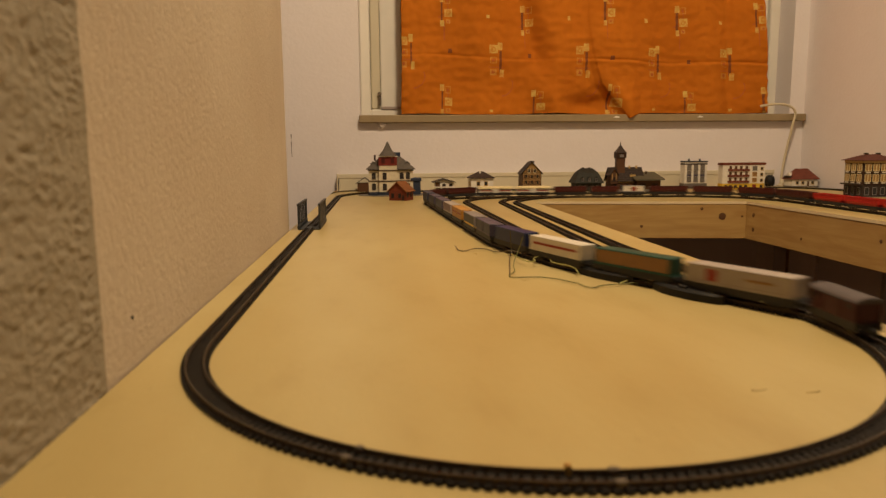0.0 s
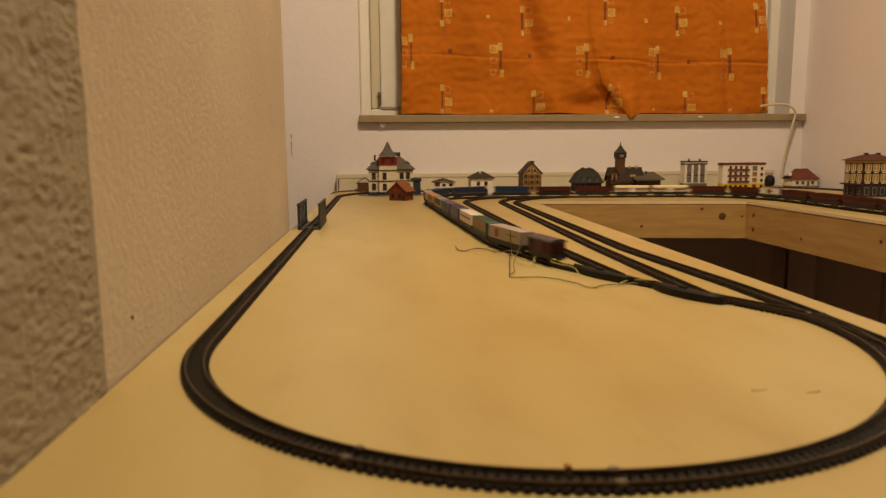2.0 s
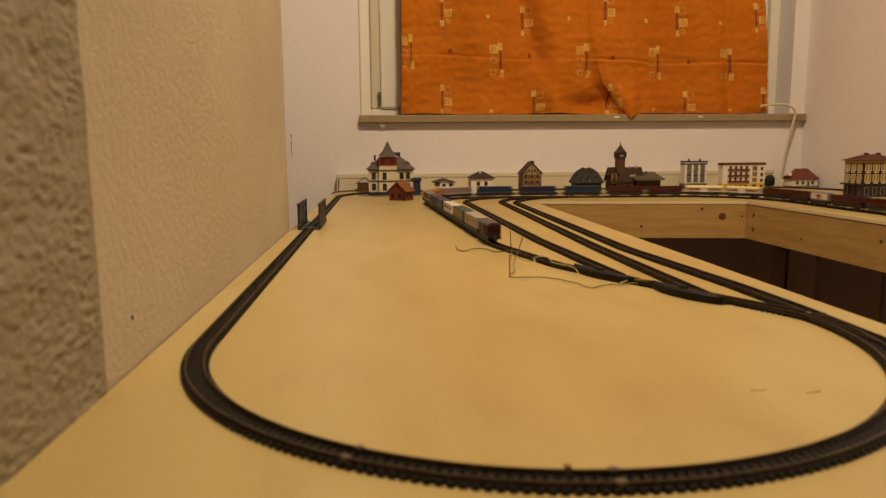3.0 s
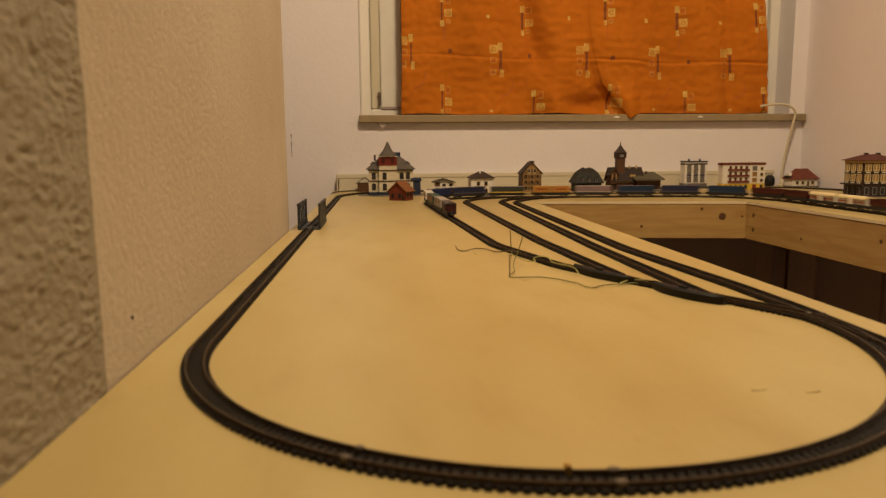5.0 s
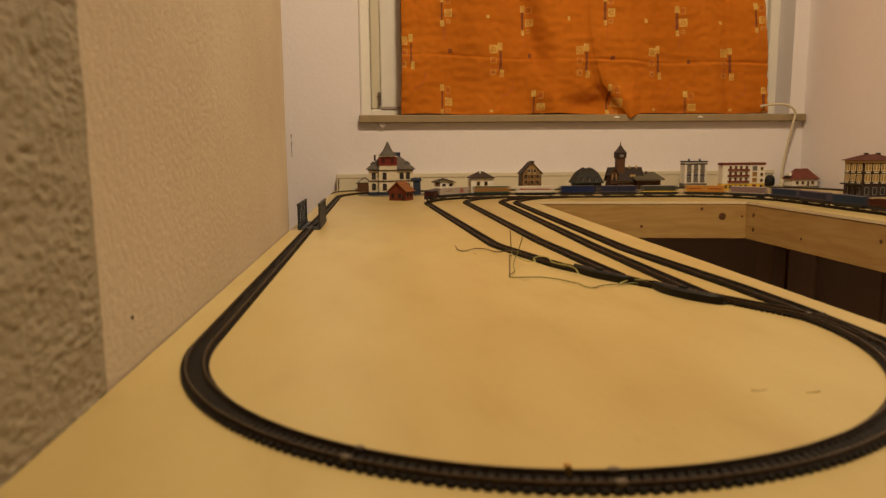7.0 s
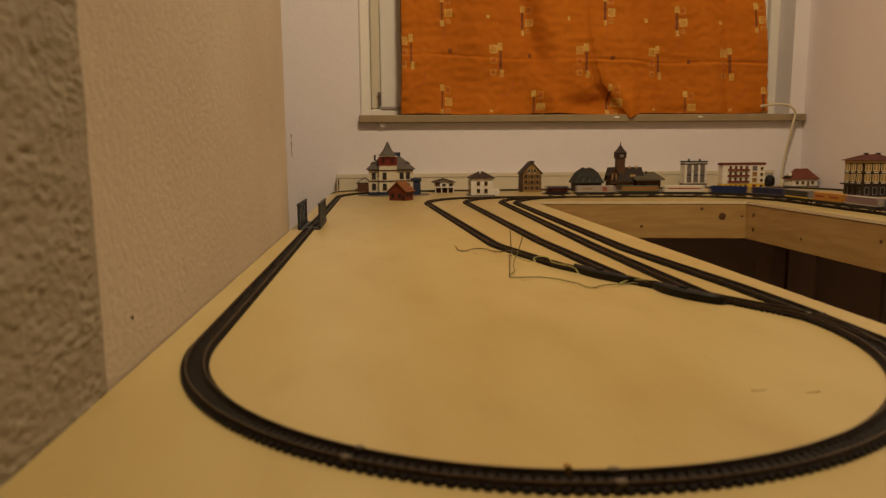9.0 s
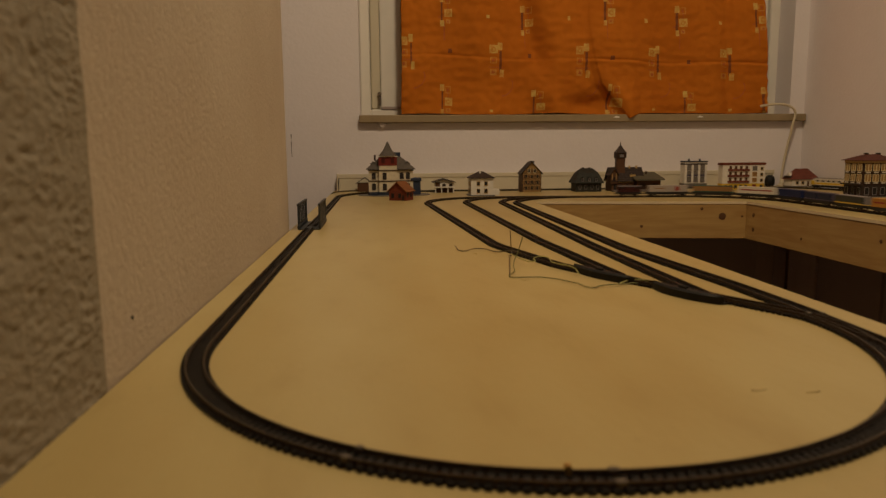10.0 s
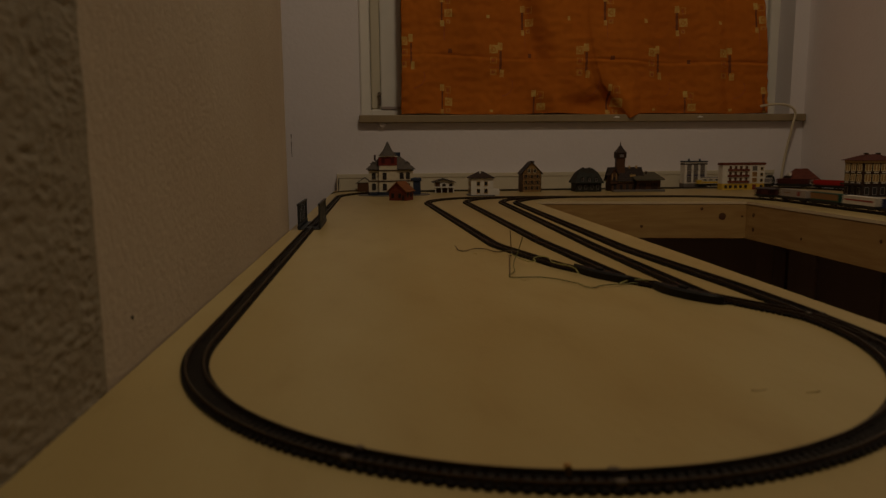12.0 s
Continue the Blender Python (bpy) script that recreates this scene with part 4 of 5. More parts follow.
def station():
    h = house("station", 0.620, 1.770, 0, "brown station building with a clock tower and goods shed", "model station")
    w, d = 0.082, 0.050
    box_part("lower_wall", h, P["brown_wall"], -w / 2, w / 2, -d / 2, d / 2, 0, 0.0225)
    box_part("wall", h, P["ochre"], -w / 2, w / 2, -d / 2, d / 2, 0.0225, 0.0275, "ochre upper wall band")
    for x in (-0.041, -0.031):
        box_part("gable_timber", h, P["dull_ochre"], x - 0.0012, x + 0.0012, -0.0296, -0.0290, 0.030, 0.046)
    bm = bmesh.new()
    gable_walls(bm, w - 0.002, d - 0.002, 0.0275, 0.029, 0.026, "x")
    part("gable", bm, P["brown_wall"], h)
    bm = bmesh.new()
    roof_gable(bm, w, d, 0.029, 0.030, 0.004, "x")
    part("roof", bm, P["dark_roof"], h, "dark brown main roof")
    tiles(h, w, d, 0.029, 0.030, P["dark_roof"], 0.004, 8, "x")
    bm = bmesh.new()
    gable_walls(bm, 0.018, 0.03, 0.020, 0.044, 0.012, "y")
    ob = part("front_gable", bm, P["brown_wall"], h)
    ob.matrix_basis = pose(-0.036, -0.014, 0)
    bm = bmesh.new()
    roof_gable(bm, 0.018, 0.032, 0.044, 0.013, 0.003, "y")
    ob = part("front_gable_roof", bm, P["dark_roof"], h)
    ob.matrix_basis = pose(-0.036, -0.014, 0)
    box_part("tower", h, P["brown_wall"], -0.023, -0.003, -0.012, 0.008, 0.04, 0.083, "brown clock tower shaft")
    box_part("tower_head", h, P["timber"], -0.0255, -0.0005, -0.0145, 0.0105, 0.083, 0.097, bevel=0.0008)
    box_part("clock", h, P["grey_car"], -0.018, -0.008, -0.0155, -0.0145, 0.086, 0.093, "pale clock panel")
    bm = bmesh.new()
    rings = []
    for k, z in ((0.0155, 0.097), (0.012, 0.101), (0.0065, 0.108), (0.004, 0.113), (0.0016, 0.116), (0.0007, 0.125)):
        rings.append([(-0.013 + k * sx, -0.002 + k * sy, z) for sx, sy in ((-1, -0.5), (-0.5, -1), (0.5, -1), (1, -0.5), (1, 0.5), (0.5, 1), (-0.5, 1), (-1, 0.5))])
    ring(bm, rings)
    part("tower_roof", bm, P["dark_roof"], h, "pointed dark tower roof with spire")
    for x in (0.012, 0.030):
        chimney(h, x, -0.002, 0.055, 0.009, P["ochre"], 0.0018)
    box_part("dormer", h, P["ochre"], 0.008, 0.022, -0.022, -0.010, 0.036, 0.042)
    for x in (-0.032, -0.016, 0.0, 0.016, 0.032):
        small_window(h, x, -d / 2, 0.006, 0.006, 0.011, P["timber"])
    small_window(h, -0.036, -0.029, 0.027, 0.005, 0.009, P["timber"])
    # goods shed
    bm = bmesh.new()
    quad_box(bm, 0.020, 0.082, -d / 2 - 0.012, 0.012, 0, 0.027)
    part("goods_shed", bm, P["brown_wall"], h)
    bm = bmesh.new()
    ring(bm, [[(0.012, -d / 2 - 0.024, 0.028), (0.089, -d / 2 - 0.024, 0.028), (0.089, 0.014, 0.036), (0.012, 0.014, 0.036)], [(0.012, -d / 2 - 0.024, 0.031), (0.089, -d / 2 - 0.024, 0.031), (0.085, 0.014, 0.047), (0.017, 0.014, 0.047)]])
    part("shed_roof", bm, P["green_roof"], h, "flat olive goods shed roof")
    for x in (0.035, 0.066):
        box_part("shed_door", h, P["timber"], x - 0.008, x + 0.008, -d / 2 - 0.0135, -d / 2 - 0.012, 0.004, 0.020)
    box_part("platform", h, P["grey_base"], -0.045, 0.088, -d / 2 - 0.030, -d / 2 - 0.014, 0, 0.005, bevel=0.0006)
    chimney(h, 0.056, -0.004, 0.042, 0.008, P["timber"], 0.0018)


def tower_block():
    h = house("tower_block", 0.8395, 1.848, 0, "white three-storey flats with grey windows and flat roof", "model flats")
    h.scale = (1.0, 0.7, 1.10)
    w, d = 0.062, 0.040
    box_part("ground_plate", h, P["grey_base"], -0.045, 0.05, -0.045, 0.03, 0, 0.0012)
    box_part("plinth", h, P["grey_base"], -w / 2 - 0.001, w / 2 + 0.001, -d / 2 - 0.001, d / 2, 0.0012, 0.012, "grey ground storey")
    box_part("wall", h, P["white"], -w / 2, w / 2, -d / 2, d / 2, 0.012, 0.064)
    box_part("roof", h, P["dark_blue"], -w / 2 - 0.002, w / 2 + 0.002, -d / 2 - 0.003, d / 2 + 0.001, 0.064, 0.0665)
    box_part("frieze", h, P["timber"], -w / 2 - 0.0006, w / 2 + 0.0006, -d / 2 - 0.0008, d / 2, 0.0575, 0.0605)
    for x in (-0.014, 0.016):
        chimney(h, x, 0, 0.0665, 0.005, P["dark_blue"], 0.002)
    for r in range(3):
        for x in (-0.0185, 0.0, 0.0185):
            z = 0.016 + r * 0.0145
            small_window(h, x, -d / 2, z + 0.004, 0.0105, 0.0078, P["grey_car"], 0, False, P["grey_base"])
            box_part("parapet", h, P["violet"] if r % 2 else P["grey_base"], x - 0.006, x + 0.006, -d / 2 - 0.0022, -d / 2, z - 0.0012, z + 0.003)
    for x in (-0.0285, -0.0092, 0.0092, 0.0285):
        box_part("pilaster", h, P["white"], x - 0.0018, x + 0.0018, -d / 2 - 0.0018, -d / 2, 0.012, 0.0575)


def long_block():
    h = house("apartment_block", 0.931, 1.765, 0, "white apartment block with brown balconies and yellow base", "model flats")
    h.scale = (1.05, 0.6, 1.09)
    w, d = 0.108, 0.042
    box_part("base", h, P["yellow"], -w / 2, w / 2, -d / 2, d / 2, 0, 0.0145, "yellow ground storey")
    box_part("wall", h, P["white"], -w / 2, w / 2, -d / 2, d / 2, 0.0145, 0.058)
    box_part("roof", h, P["red_roof"], -w / 2 - 0.002, w / 2 + 0.002, -d / 2 - 0.002, d / 2 + 0.001, 0.058, 0.0635, "dark brown flat roof edge")
    box_part("roof_vent", h, P["white"], 0.018, 0.024, -0.004, 0.004, 0.0635, 0.066)
    for r in range(3):
        z = 0.0165 + r * 0.0138
        box_part("balcony", h, P["red_roof"], -0.041, 0.013, -d / 2 - 0.0055, -d / 2, z, z + 0.0048, "red-brown balcony front")
        for x in (-0.0345, -0.021, -0.0075, 0.0065):
            small_window(h, x, -d / 2, z + 0.0045, 0.0068, 0.0075, P["white"], 0, False, P["brown_wall"])
        for x in (-0.041, -0.014, 0.013):
            box_part("balcony_wall", h, P["white"], x - 0.0008, x + 0.0008, -d / 2 - 0.0055, -d / 2, z + 0.0048, z + 0.0125)
        small_window(h, 0.028, -d / 2, z + 0.002, 0.0105, 0.0085, P["ochre"] if r < 2 else P["grey_car"], 0, False, P["tan"] if r < 2 else P["grey_base"])
        small_window(h, 0.046, -d / 2, z + 0.002, 0.0058, 0.0065, P["ochre"])
    for x in (-0.045, -0.033, -0.020, -0.007, 0.006, 0.046):
        small_window(h, x, -d / 2, 0.005, 0.0055, 0.005, P["brown_wall"])
    box_part("door", h, P["red_panel"], 0.023, 0.033, -d / 2 - 0.001, -d / 2, 0, 0.012)


def gable_house():
    h = house("gable_house", 1.147, 1.850, 0, "small white house with a red tiled roof")
    w, d = 0.074, 0.040
    box_part("plinth", h, P["grey_base"], -w / 2 - 0.002, w / 2 + 0.002, -d / 2 - 0.003, d / 2, 0, 0.003)
    bm = bmesh.new()
    gable_walls(bm, w, d, 0.003, 0.021, 0.018, "x")
    part("wall", bm, P["white"], h)
    bm = bmesh.new()
    roof_hip(bm, w, d, 0.0205, 0.029, 0.034, 0.004)
    part("roof", bm, P["red_roof"], h, "red tiled roof")
    box_part("gable_board", h, P["timber"], -w / 2 - 0.003, -w / 2 + 0.012, -d / 2 + 0.004, d / 2 - 0.004, 0.021, 0.030)
    for x in (-0.022, -0.006, 0.022):
        small_window(h, x, -d / 2, 0.008, 0.007, 0.0075, P["ochre"])
    box_part("door", h, P["brown_wall"], 0.006, 0.012, -d / 2 - 0.001, -d / 2, 0.003, 0.016)


def corner_house():
    h = house("corner_house", 1.0705, 1.470, 0, "tall brown and yellow corner house with red roof", "model flats")
    w, d = 0.075, 0.062
    box_part("ground_plate", h, P["grey_base"], -w / 2 - 0.012, w / 2 + 0.004, -d / 2 - 0.010, d / 2 + 0.004, 0, 0.0012)
    box_part("lower_wall", h, P["dark_roof"], -w / 2, w / 2, -d / 2, d / 2, 0.0012, 0.026, "dark brown stone ground floor")
    box_part("wall", h, P["timber"], -w / 2, w / 2, -d / 2, d / 2, 0.026, 0.076)
    box_part("cornice", h, P["ochre"], -w / 2 - 0.001, w / 2 + 0.001, -d / 2 - 0.001, d / 2 + 0.001, 0.0735, 0.0785, "ochre eaves cornice")
    bm = bmesh.new()
    roof_hip(bm, w, d, 0.0785, 0.0135, 0.030, 0.006)
    part("roof", bm, P["maroon_roof"], h, "dark red tiled hipped roof")
    for x in (-0.012, 0.016):
        chimney(h, x, 0, 0.088, 0.007, P["dark_roof"], 0.003)
    box_part("awning", h, P["dark_roof"], -w / 2 - 0.010, -w / 2, -d / 2, d / 2, 0.026, 0.029)
    for r in range(2):
        z = 0.031 + r * 0.0225
        for k in range(4):
            x = -0.0273 + k * 0.0182
            box_part("panel", h, P["brown_wall"], x - 0.0066, x + 0.0066, -d / 2 - 0.0008, -d / 2, z + 0.0035, z + 0.0195)
            for s in (-0.0035, 0.0035):
                small_window(h, x + s, -d / 2 - 0.0008, z + 0.004, 0.0056, 0.0135, P["straw"], 0, False, P["dull_ochre"])
            box_part("flower_box", h, P["ivory"], x - 0.005, x + 0.005, -d / 2 - 0.0024, -d / 2 - 0.0008, z - 0.0015, z + 0.0012)
        for k in range(3):
            y = -0.020 + k * 0.020
            box_part("panel", h, P["brown_wall"], -w / 2 - 0.0008, -w / 2, y - 0.0068, y + 0.0068, z + 0.0035, z + 0.0195)
            for s in (-0.0035, 0.0035):
                small_window(h, -w / 2 - 0.0008, y + s, z + 0.004, 0.0056, 0.0135, P["straw"], -90, False, P["dull_ochre"])
            box_part("flower_box", h, P["ivory"], -w / 2 - 0.0024, -w / 2 - 0.0008, y - 0.005, y + 0.005, z - 0.0015, z + 0.0012)
    for k in range(4):
        small_window(h, -0.0273 + k * 0.0182, -d / 2, 0.006, 0.0085, 0.014, P["grey_car"], 0, True)
    for k in range(3):
        small_window(h, -w / 2, -0.020 + k * 0.020, 0.006, 0.0085, 0.014, P["grey_car"], -90, True)


villa()
brick_cottage()
shed()
bungalow()
white_house()
timber_house()
dark_house()
station()
tower_block()
long_block()
gable_house()
corner_house()


def girder_bridge():
    """Two upright girder frames either side of the track."""
    h = tagged(empty("girder_gate", -0.104, 1.0, 0), "blue-grey plastic girder frames either side of the track", "model bridge")
    box_part("floor_plate", h, P["girder"], -0.015, 0.015, -0.008, 0.10, 0, 0.0014)
    for side in (-1, 1):
        x = side * 0.0145
        box_part("post", h, P["girder"], x - 0.001, x + 0.001, -0.008, -0.005, 0.0014, 0.034)
        box_part("post", h, P["girder"], x - 0.001, x + 0.001, 0.097, 0.10, 0.0014, 0.034)
        for k in range(5):
            y = 0.010 + k * 0.0185
            box_part("post", h, P["girder"], x - 0.0008, x + 0.0008, y - 0.0012, y + 0.0012, 0.0014, 0.034)
        box_part("top_rail", h, P["girder"], x - 0.0016, x + 0.0016, -0.0085, 0.1005, 0.034, 0.0368)
        box_part("bottom_rail", h, P["girder"], x - 0.0016, x + 0.0016, -0.0085, 0.1005, 0.0014, 0.006)
        if side > 0:
            box_part("web_plate", h, P["girder"], x - 0.0005, x + 0.0005, -0.005, 0.097, 0.006, 0.034)


girder_bridge()

# ---- wall fittings ----
def cable_duct():
    h = tagged(empty("cable_duct"), "cream plastic cable duct along the foot of the wall", "cable duct")
    box_part("channel", h, M["duct"], -0.117, 1.10, BACK - 0.0235, BACK - 0.0005, -0.006, 0.040, bevel=0.001)
    box_part("lid", h, M["duct"], -0.119, 1.102, BACK - 0.0252, BACK - 0.0237, 0.034, 0.045, "dusty duct lid lip", 0.001)
    box_part("end_cap", h, M["duct"], -0.1225, -0.1192, BACK - 0.026, BACK - 0.0005, -0.008, 0.046, bevel=0.001)


cable_duct()
wire([(1.062, BACK - 0.004, 0.222), (1.09, BACK - 0.03, 0.226), (1.125, BACK - 0.032, 0.222), (1.148, BACK - 0.030, 0.207), (1.146, BACK - 0.026, 0.17), (1.139, BACK - 0.012, 0.09), (1.131, BACK - 0.012, 0.03), (1.128, BACK - 0.014, 0.0)], M["cable"], "cream cable hanging from the window sill to the table", 0.0033, "cable")


def plug_cover():
    h = tagged(empty("rubber_bellows", 1.082, 1.892, 0), "dark rubber plug lying against the wall beside a cable", "plug")
    bm = bmesh.new()
    turned(bm, [(0.010, 0.0), (0.013, 0.006), (0.0135, 0.016), (0.011, 0.026), (0.005, 0.031)], 16)
    part("body", bm, M["black"], h, smooth=True)
    bm = bmesh.new()
    turned(bm, [(0.016, 0.0), (0.010, 0.004), (0.005, 0.010), (0.0045, 0.02)], 16, 0.035, 0.0)
    part("collar", bm, M["cable"], h, smooth=True)


plug_cover()


def wall_marks():
    for x, y, z, h in ((LEFT, 0.372, 0.020, 0.012),):
        bm = bmesh.new()
        turned(bm, [(0.0005, 0), (0.0005, 0.002), (0.0010, 0.0023), (0.0007, 0.0029)], 10)
        ob = tagged(link("wall_nail", bm, M["black"]), "small dark nail in the plaster wall", "nail")
        ob.matrix_world = pose(LEFT - 0.002, y, z + 0.006, 0, 90, 0)


wall_marks()


def wall_chip():
    """A narrow scar in the paint beside the wall's end."""
    bm = bmesh.new()
    n = 9
    left = [(-0.0008 + 0.0009 * math.sin(k * 2.3), 0.0075 * k) for k in range(n)]
    right = [(0.0009 + 0.0009 * math.sin(k * 1.7 + 1), 0.0075 * k) for k in range(n)]
    extrude_y(bm, left[::-1] + right, -0.0012, 0.0004)
    ob = tagged(link("wall_chip", bm, P["grey_car"]), "grey-blue scar in the white wall paint", "paint scar")
    ob.matrix_world = pose(-0.2415, BACK, 0.092)


wall_chip()

# ---- wagons ----
def bogie(parent, x, span=0.011):
    """A four-wheeled truck: side frames, bolster and two wheelsets."""
    bm = bmesh.new()
    for s in (-1, 1):
        quad_box(bm, x - span * 0.72, x + span * 0.72, s * 0.0062 - 0.0006, s * 0.0062 + 0.0006, 0.0022, 0.0042)
        for q in (-1, 1):
            quad_box(bm, x + q * span / 2 - 0.0013, x + q * span / 2 + 0.0013, s * 0.0068 - 0.0006, s * 0.0068 + 0.0006, 0.0016, 0.0036)
    quad_box(bm, x - 0.002, x + 0.002, -0.006, 0.006, 0.003, 0.0055)
    ob = part("bogie", bm, P["frame"], parent)
    for q in (-1, 1):
        bm = bmesh.new()
        for s in (-1, 1):
            wheel_shape(bm, x + q * span / 2, s * 0.0043, 0.0029, 0.0029, s * 0.0009, 12)
        wheel_shape(bm, x + q * span / 2, 0, 0.0029, 0.0006, 0.0045, 6)
        part("wheelset", bm, M["rail"], ob)
    return ob


def running_gear(w, length, short=False):
    box_part("underframe", w, P["frame"], -length / 2, length / 2, -0.0068, 0.0068, 0.0052, 0.0078, bevel=0.0004)
    box_part("brake_gear", w, P["frame"], -length * 0.2, length * 0.2, -0.0055, 0.0055, 0.0022, 0.0051)
    for s in (-1, 1):
        box_part("solebar", w, P["frame"], -length / 2, length / 2, s * 0.0072 - 0.0006, s * 0.0072 + 0.0006, 0.0034, 0.0086)
        box_part("coupling", w, P["frame"], s * length / 2 - 0.002, s * length / 2 + 0.0055 * s if s > 0 else s * length / 2 + 0.002, -0.0018, 0.0018, 0.0035, 0.0058) if s > 0 else box_part("coupling", w, P["frame"], -length / 2 - 0.0055, -length / 2 + 0.002, -0.0018, 0.0018, 0.0035, 0.0058)
        for y in (-0.0045, 0.0045):
            bm = bmesh.new()
            wheel_shape(bm, 0, 0, 0, 0.0014, 0.0014, 10)
            ob = part("buffer", bm, P["frame"], w)
            ob.matrix_basis = pose(s * (length / 2 + 0.001), y, 0.0068, 0, 0, 90)
    if short:
        for s in (-1, 1):
            bm = bmesh.new()
            for q in (-1, 1):
                wheel_shape(bm, s * length * 0.29, q * 0.0043, 0.0029, 0.0029, q * 0.0009, 12)
            part("wheelset", bm, M["rail"], w)
            for q in (-1, 1):
                box_part("axle_guard", w, P["frame"], s * length * 0.29 - 0.0018, s * length * 0.29 + 0.0018, q * 0.0062 - 0.0005, q * 0.0062 + 0.0005, 0.0018, 0.0052)
    else:
        for s in (-1, 1):
            bogie(w, s * (length / 2 - 0.014))


def ribs(parent, length, half, z0, z1, mat, n, thick=0.0006):
    """Pressed ribs along both sides, as one part of a container or hopper."""
    bm = bmesh.new()
    for k in range(n):
        x = -length / 2 + length * (k + 0.5) / n
        for s in (-1, 1):
            quad_box(bm, x - 0.0007, x + 0.0007, s * half - thick, s * half + thick, z0, z1)
    part("rib", bm, mat, parent)


def container_wagon(length, body, roof, label, stripe=None, mark=None, base=None, split=False):
    """A flat wagon that carries one long box or two short ones."""
    w = tagged(empty("container_wagon"), label, "model wagon", "goods train")
    running_gear(w, length)
    box_part("deck", w, base or P["frame"], -length / 2 + 0.001, length / 2 - 0.001, -0.0075, 0.0075, 0.0078, 0.0088)
    spans = ((-length / 2 + 0.002, -0.001), (0.001, length / 2 - 0.002)) if split else ((-length / 2 + 0.003, length / 2 - 0.003),)
    for a, b in spans:
        box = box_part("container", w, body, a, b, -0.0078, 0.0078, 0.0088, 0.0218, bevel=0.0005)
        box_part("container_roof", box, roof, a - 0.0002, b + 0.0002, -0.0081, 0.0081, 0.0212, 0.0226, bevel=0.0005)
        box_part("corner_post", box, roof, a - 0.0003, a + 0.001, -0.0057, 0.0082, 0.0088, 0.0213)
        box_part("corner_post", box, roof, b - 0.001, b + 0.0003, -0.0057, 0.0082, 0.0088, 0.0213)
        box_part("bottom_rail", box, base or roof, a, b, -0.0081, 0.0081, 0.0086, 0.0106)
        for k in (-1, 1):
            box_part("door_bar", box, roof, b + 0.0002, b + 0.0006, k * 0.003 - 0.0003, k * 0.003 + 0.0003, 0.0105, 0.0208)
        if stripe:
            for s in (-1, 1):
                box_part("stripe", box, stripe, a + 0.006, b - 0.006, s * 0.0079 - 0.0002, s * 0.0079 + 0.0002, 0.0148, 0.0172)
        if mark:
            for s in (-1, 1):
                box_part("emblem", box, mark, b - 0.027 if not split else a + 0.01, b - 0.018 if not split else a + 0.016, s * 0.0079 - 0.0002, s * 0.0079 + 0.0002, 0.0112, 0.0198)
                box_part("lettering", box, P["tan"], a + 0.014, a + 0.034, s * 0.0079 - 0.0002, s * 0.0079 + 0.0002, 0.0152, 0.0170)
    return w


def box_van(length, body, roof, label):
    """A short covered van with a rounded roof and a sliding door."""
    w = tagged(empty("box_van"), label, "model wagon", "goods train")
    running_gear(w, length, True)
    box_part("body", w, body, -length / 2 + 0.001, length / 2 - 0.001, -0.0057, 0.0082, 0.0078, 0.0198, bevel=0.0004)
    bm = bmesh.new()
    n = 8
    arc = [(0.0088 * math.cos(math.pi * k / n), 0.0198 + 0.0032 * math.sin(math.pi * k / n)) for k in range(n + 1)]
    ring(bm, [[(x, y, z) for y, z in arc] for x in (-length / 2, length / 2)])
    part("roof", bm, roof, w, "grey rounded roof")
    for s in (-1, 1):
        box_part("sliding_door", w, body, -0.009, 0.009, s * 0.0085 - 0.0004, s * 0.0085 + 0.0004, 0.0085, 0.0190)
        box_part("door_rail", w, P["frame"], -0.019, 0.019, s * 0.0087 - 0.0003, s * 0.0087 + 0.0003, 0.0190, 0.0195)
        for k in (-1, 1):
            box_part("vent", w, P["frame"], k * length * 0.36 - 0.003, k * length * 0.36 + 0.003, s * 0.0083 - 0.0003, s * 0.0083 + 0.0003, 0.0158, 0.0178)
    ribs(w, length - 0.004, 0.0082, 0.0085, 0.0192, body, 10, 0.0004)
    for s in (-1, 1):
        for y in (-0.0055, 0.0055):
            box_part("end_post", w, body, s * (length / 2 - 0.001) - 0.0005, s * (length / 2 - 0.001) + 0.0005, y - 0.0007, y + 0.0007, 0.0078, 0.0196)
    return w


def hopper(length, body, label, load=None):
    """A bogie open wagon with ribbed sloping sides."""
    w = tagged(empty("open_wagon"), label, "model wagon", "goods train")
    running_gear(w, length)
    bm = bmesh.new()
    a, b = length / 2 - 0.001, length / 2 - 0.004
    outer = [[(-b, -0.0068, 0.0078), (b, -0.0068, 0.0078), (b, 0.0068, 0.0078), (-b, 0.0068, 0.0078)], [(-a, -0.0086, 0.0125), (a, -0.0086, 0.0125), (a, 0.0086, 0.0125), (-a, 0.0086, 0.0125)], [(-a, -0.0086, 0.0205), (a, -0.0086, 0.0205), (a, 0.0086, 0.0205), (-a, 0.0086, 0.0205)], [(-a + 0.001, -0.0076, 0.0205), (a - 0.001, -0.0076, 0.0205), (a - 0.001, 0.0076, 0.0205), (-a + 0.001, 0.0076, 0.0205)], [(-a + 0.001, -0.0074, 0.0170), (a - 0.001, -0.0074, 0.0170), (a - 0.001, 0.0074, 0.0170), (-a + 0.001, 0.0074, 0.0170)]]
    ring(bm, outer)
    part("body", bm, body, w)
    ribs(w, length - 0.006, 0.0087, 0.0125, 0.0202, body, 9)
    for s in (-1, 1):
        box_part("top_rail", w, body, -a, a, s * 0.0088 - 0.0005, s * 0.0088 + 0.0005, 0.0198, 0.0210)
    return w


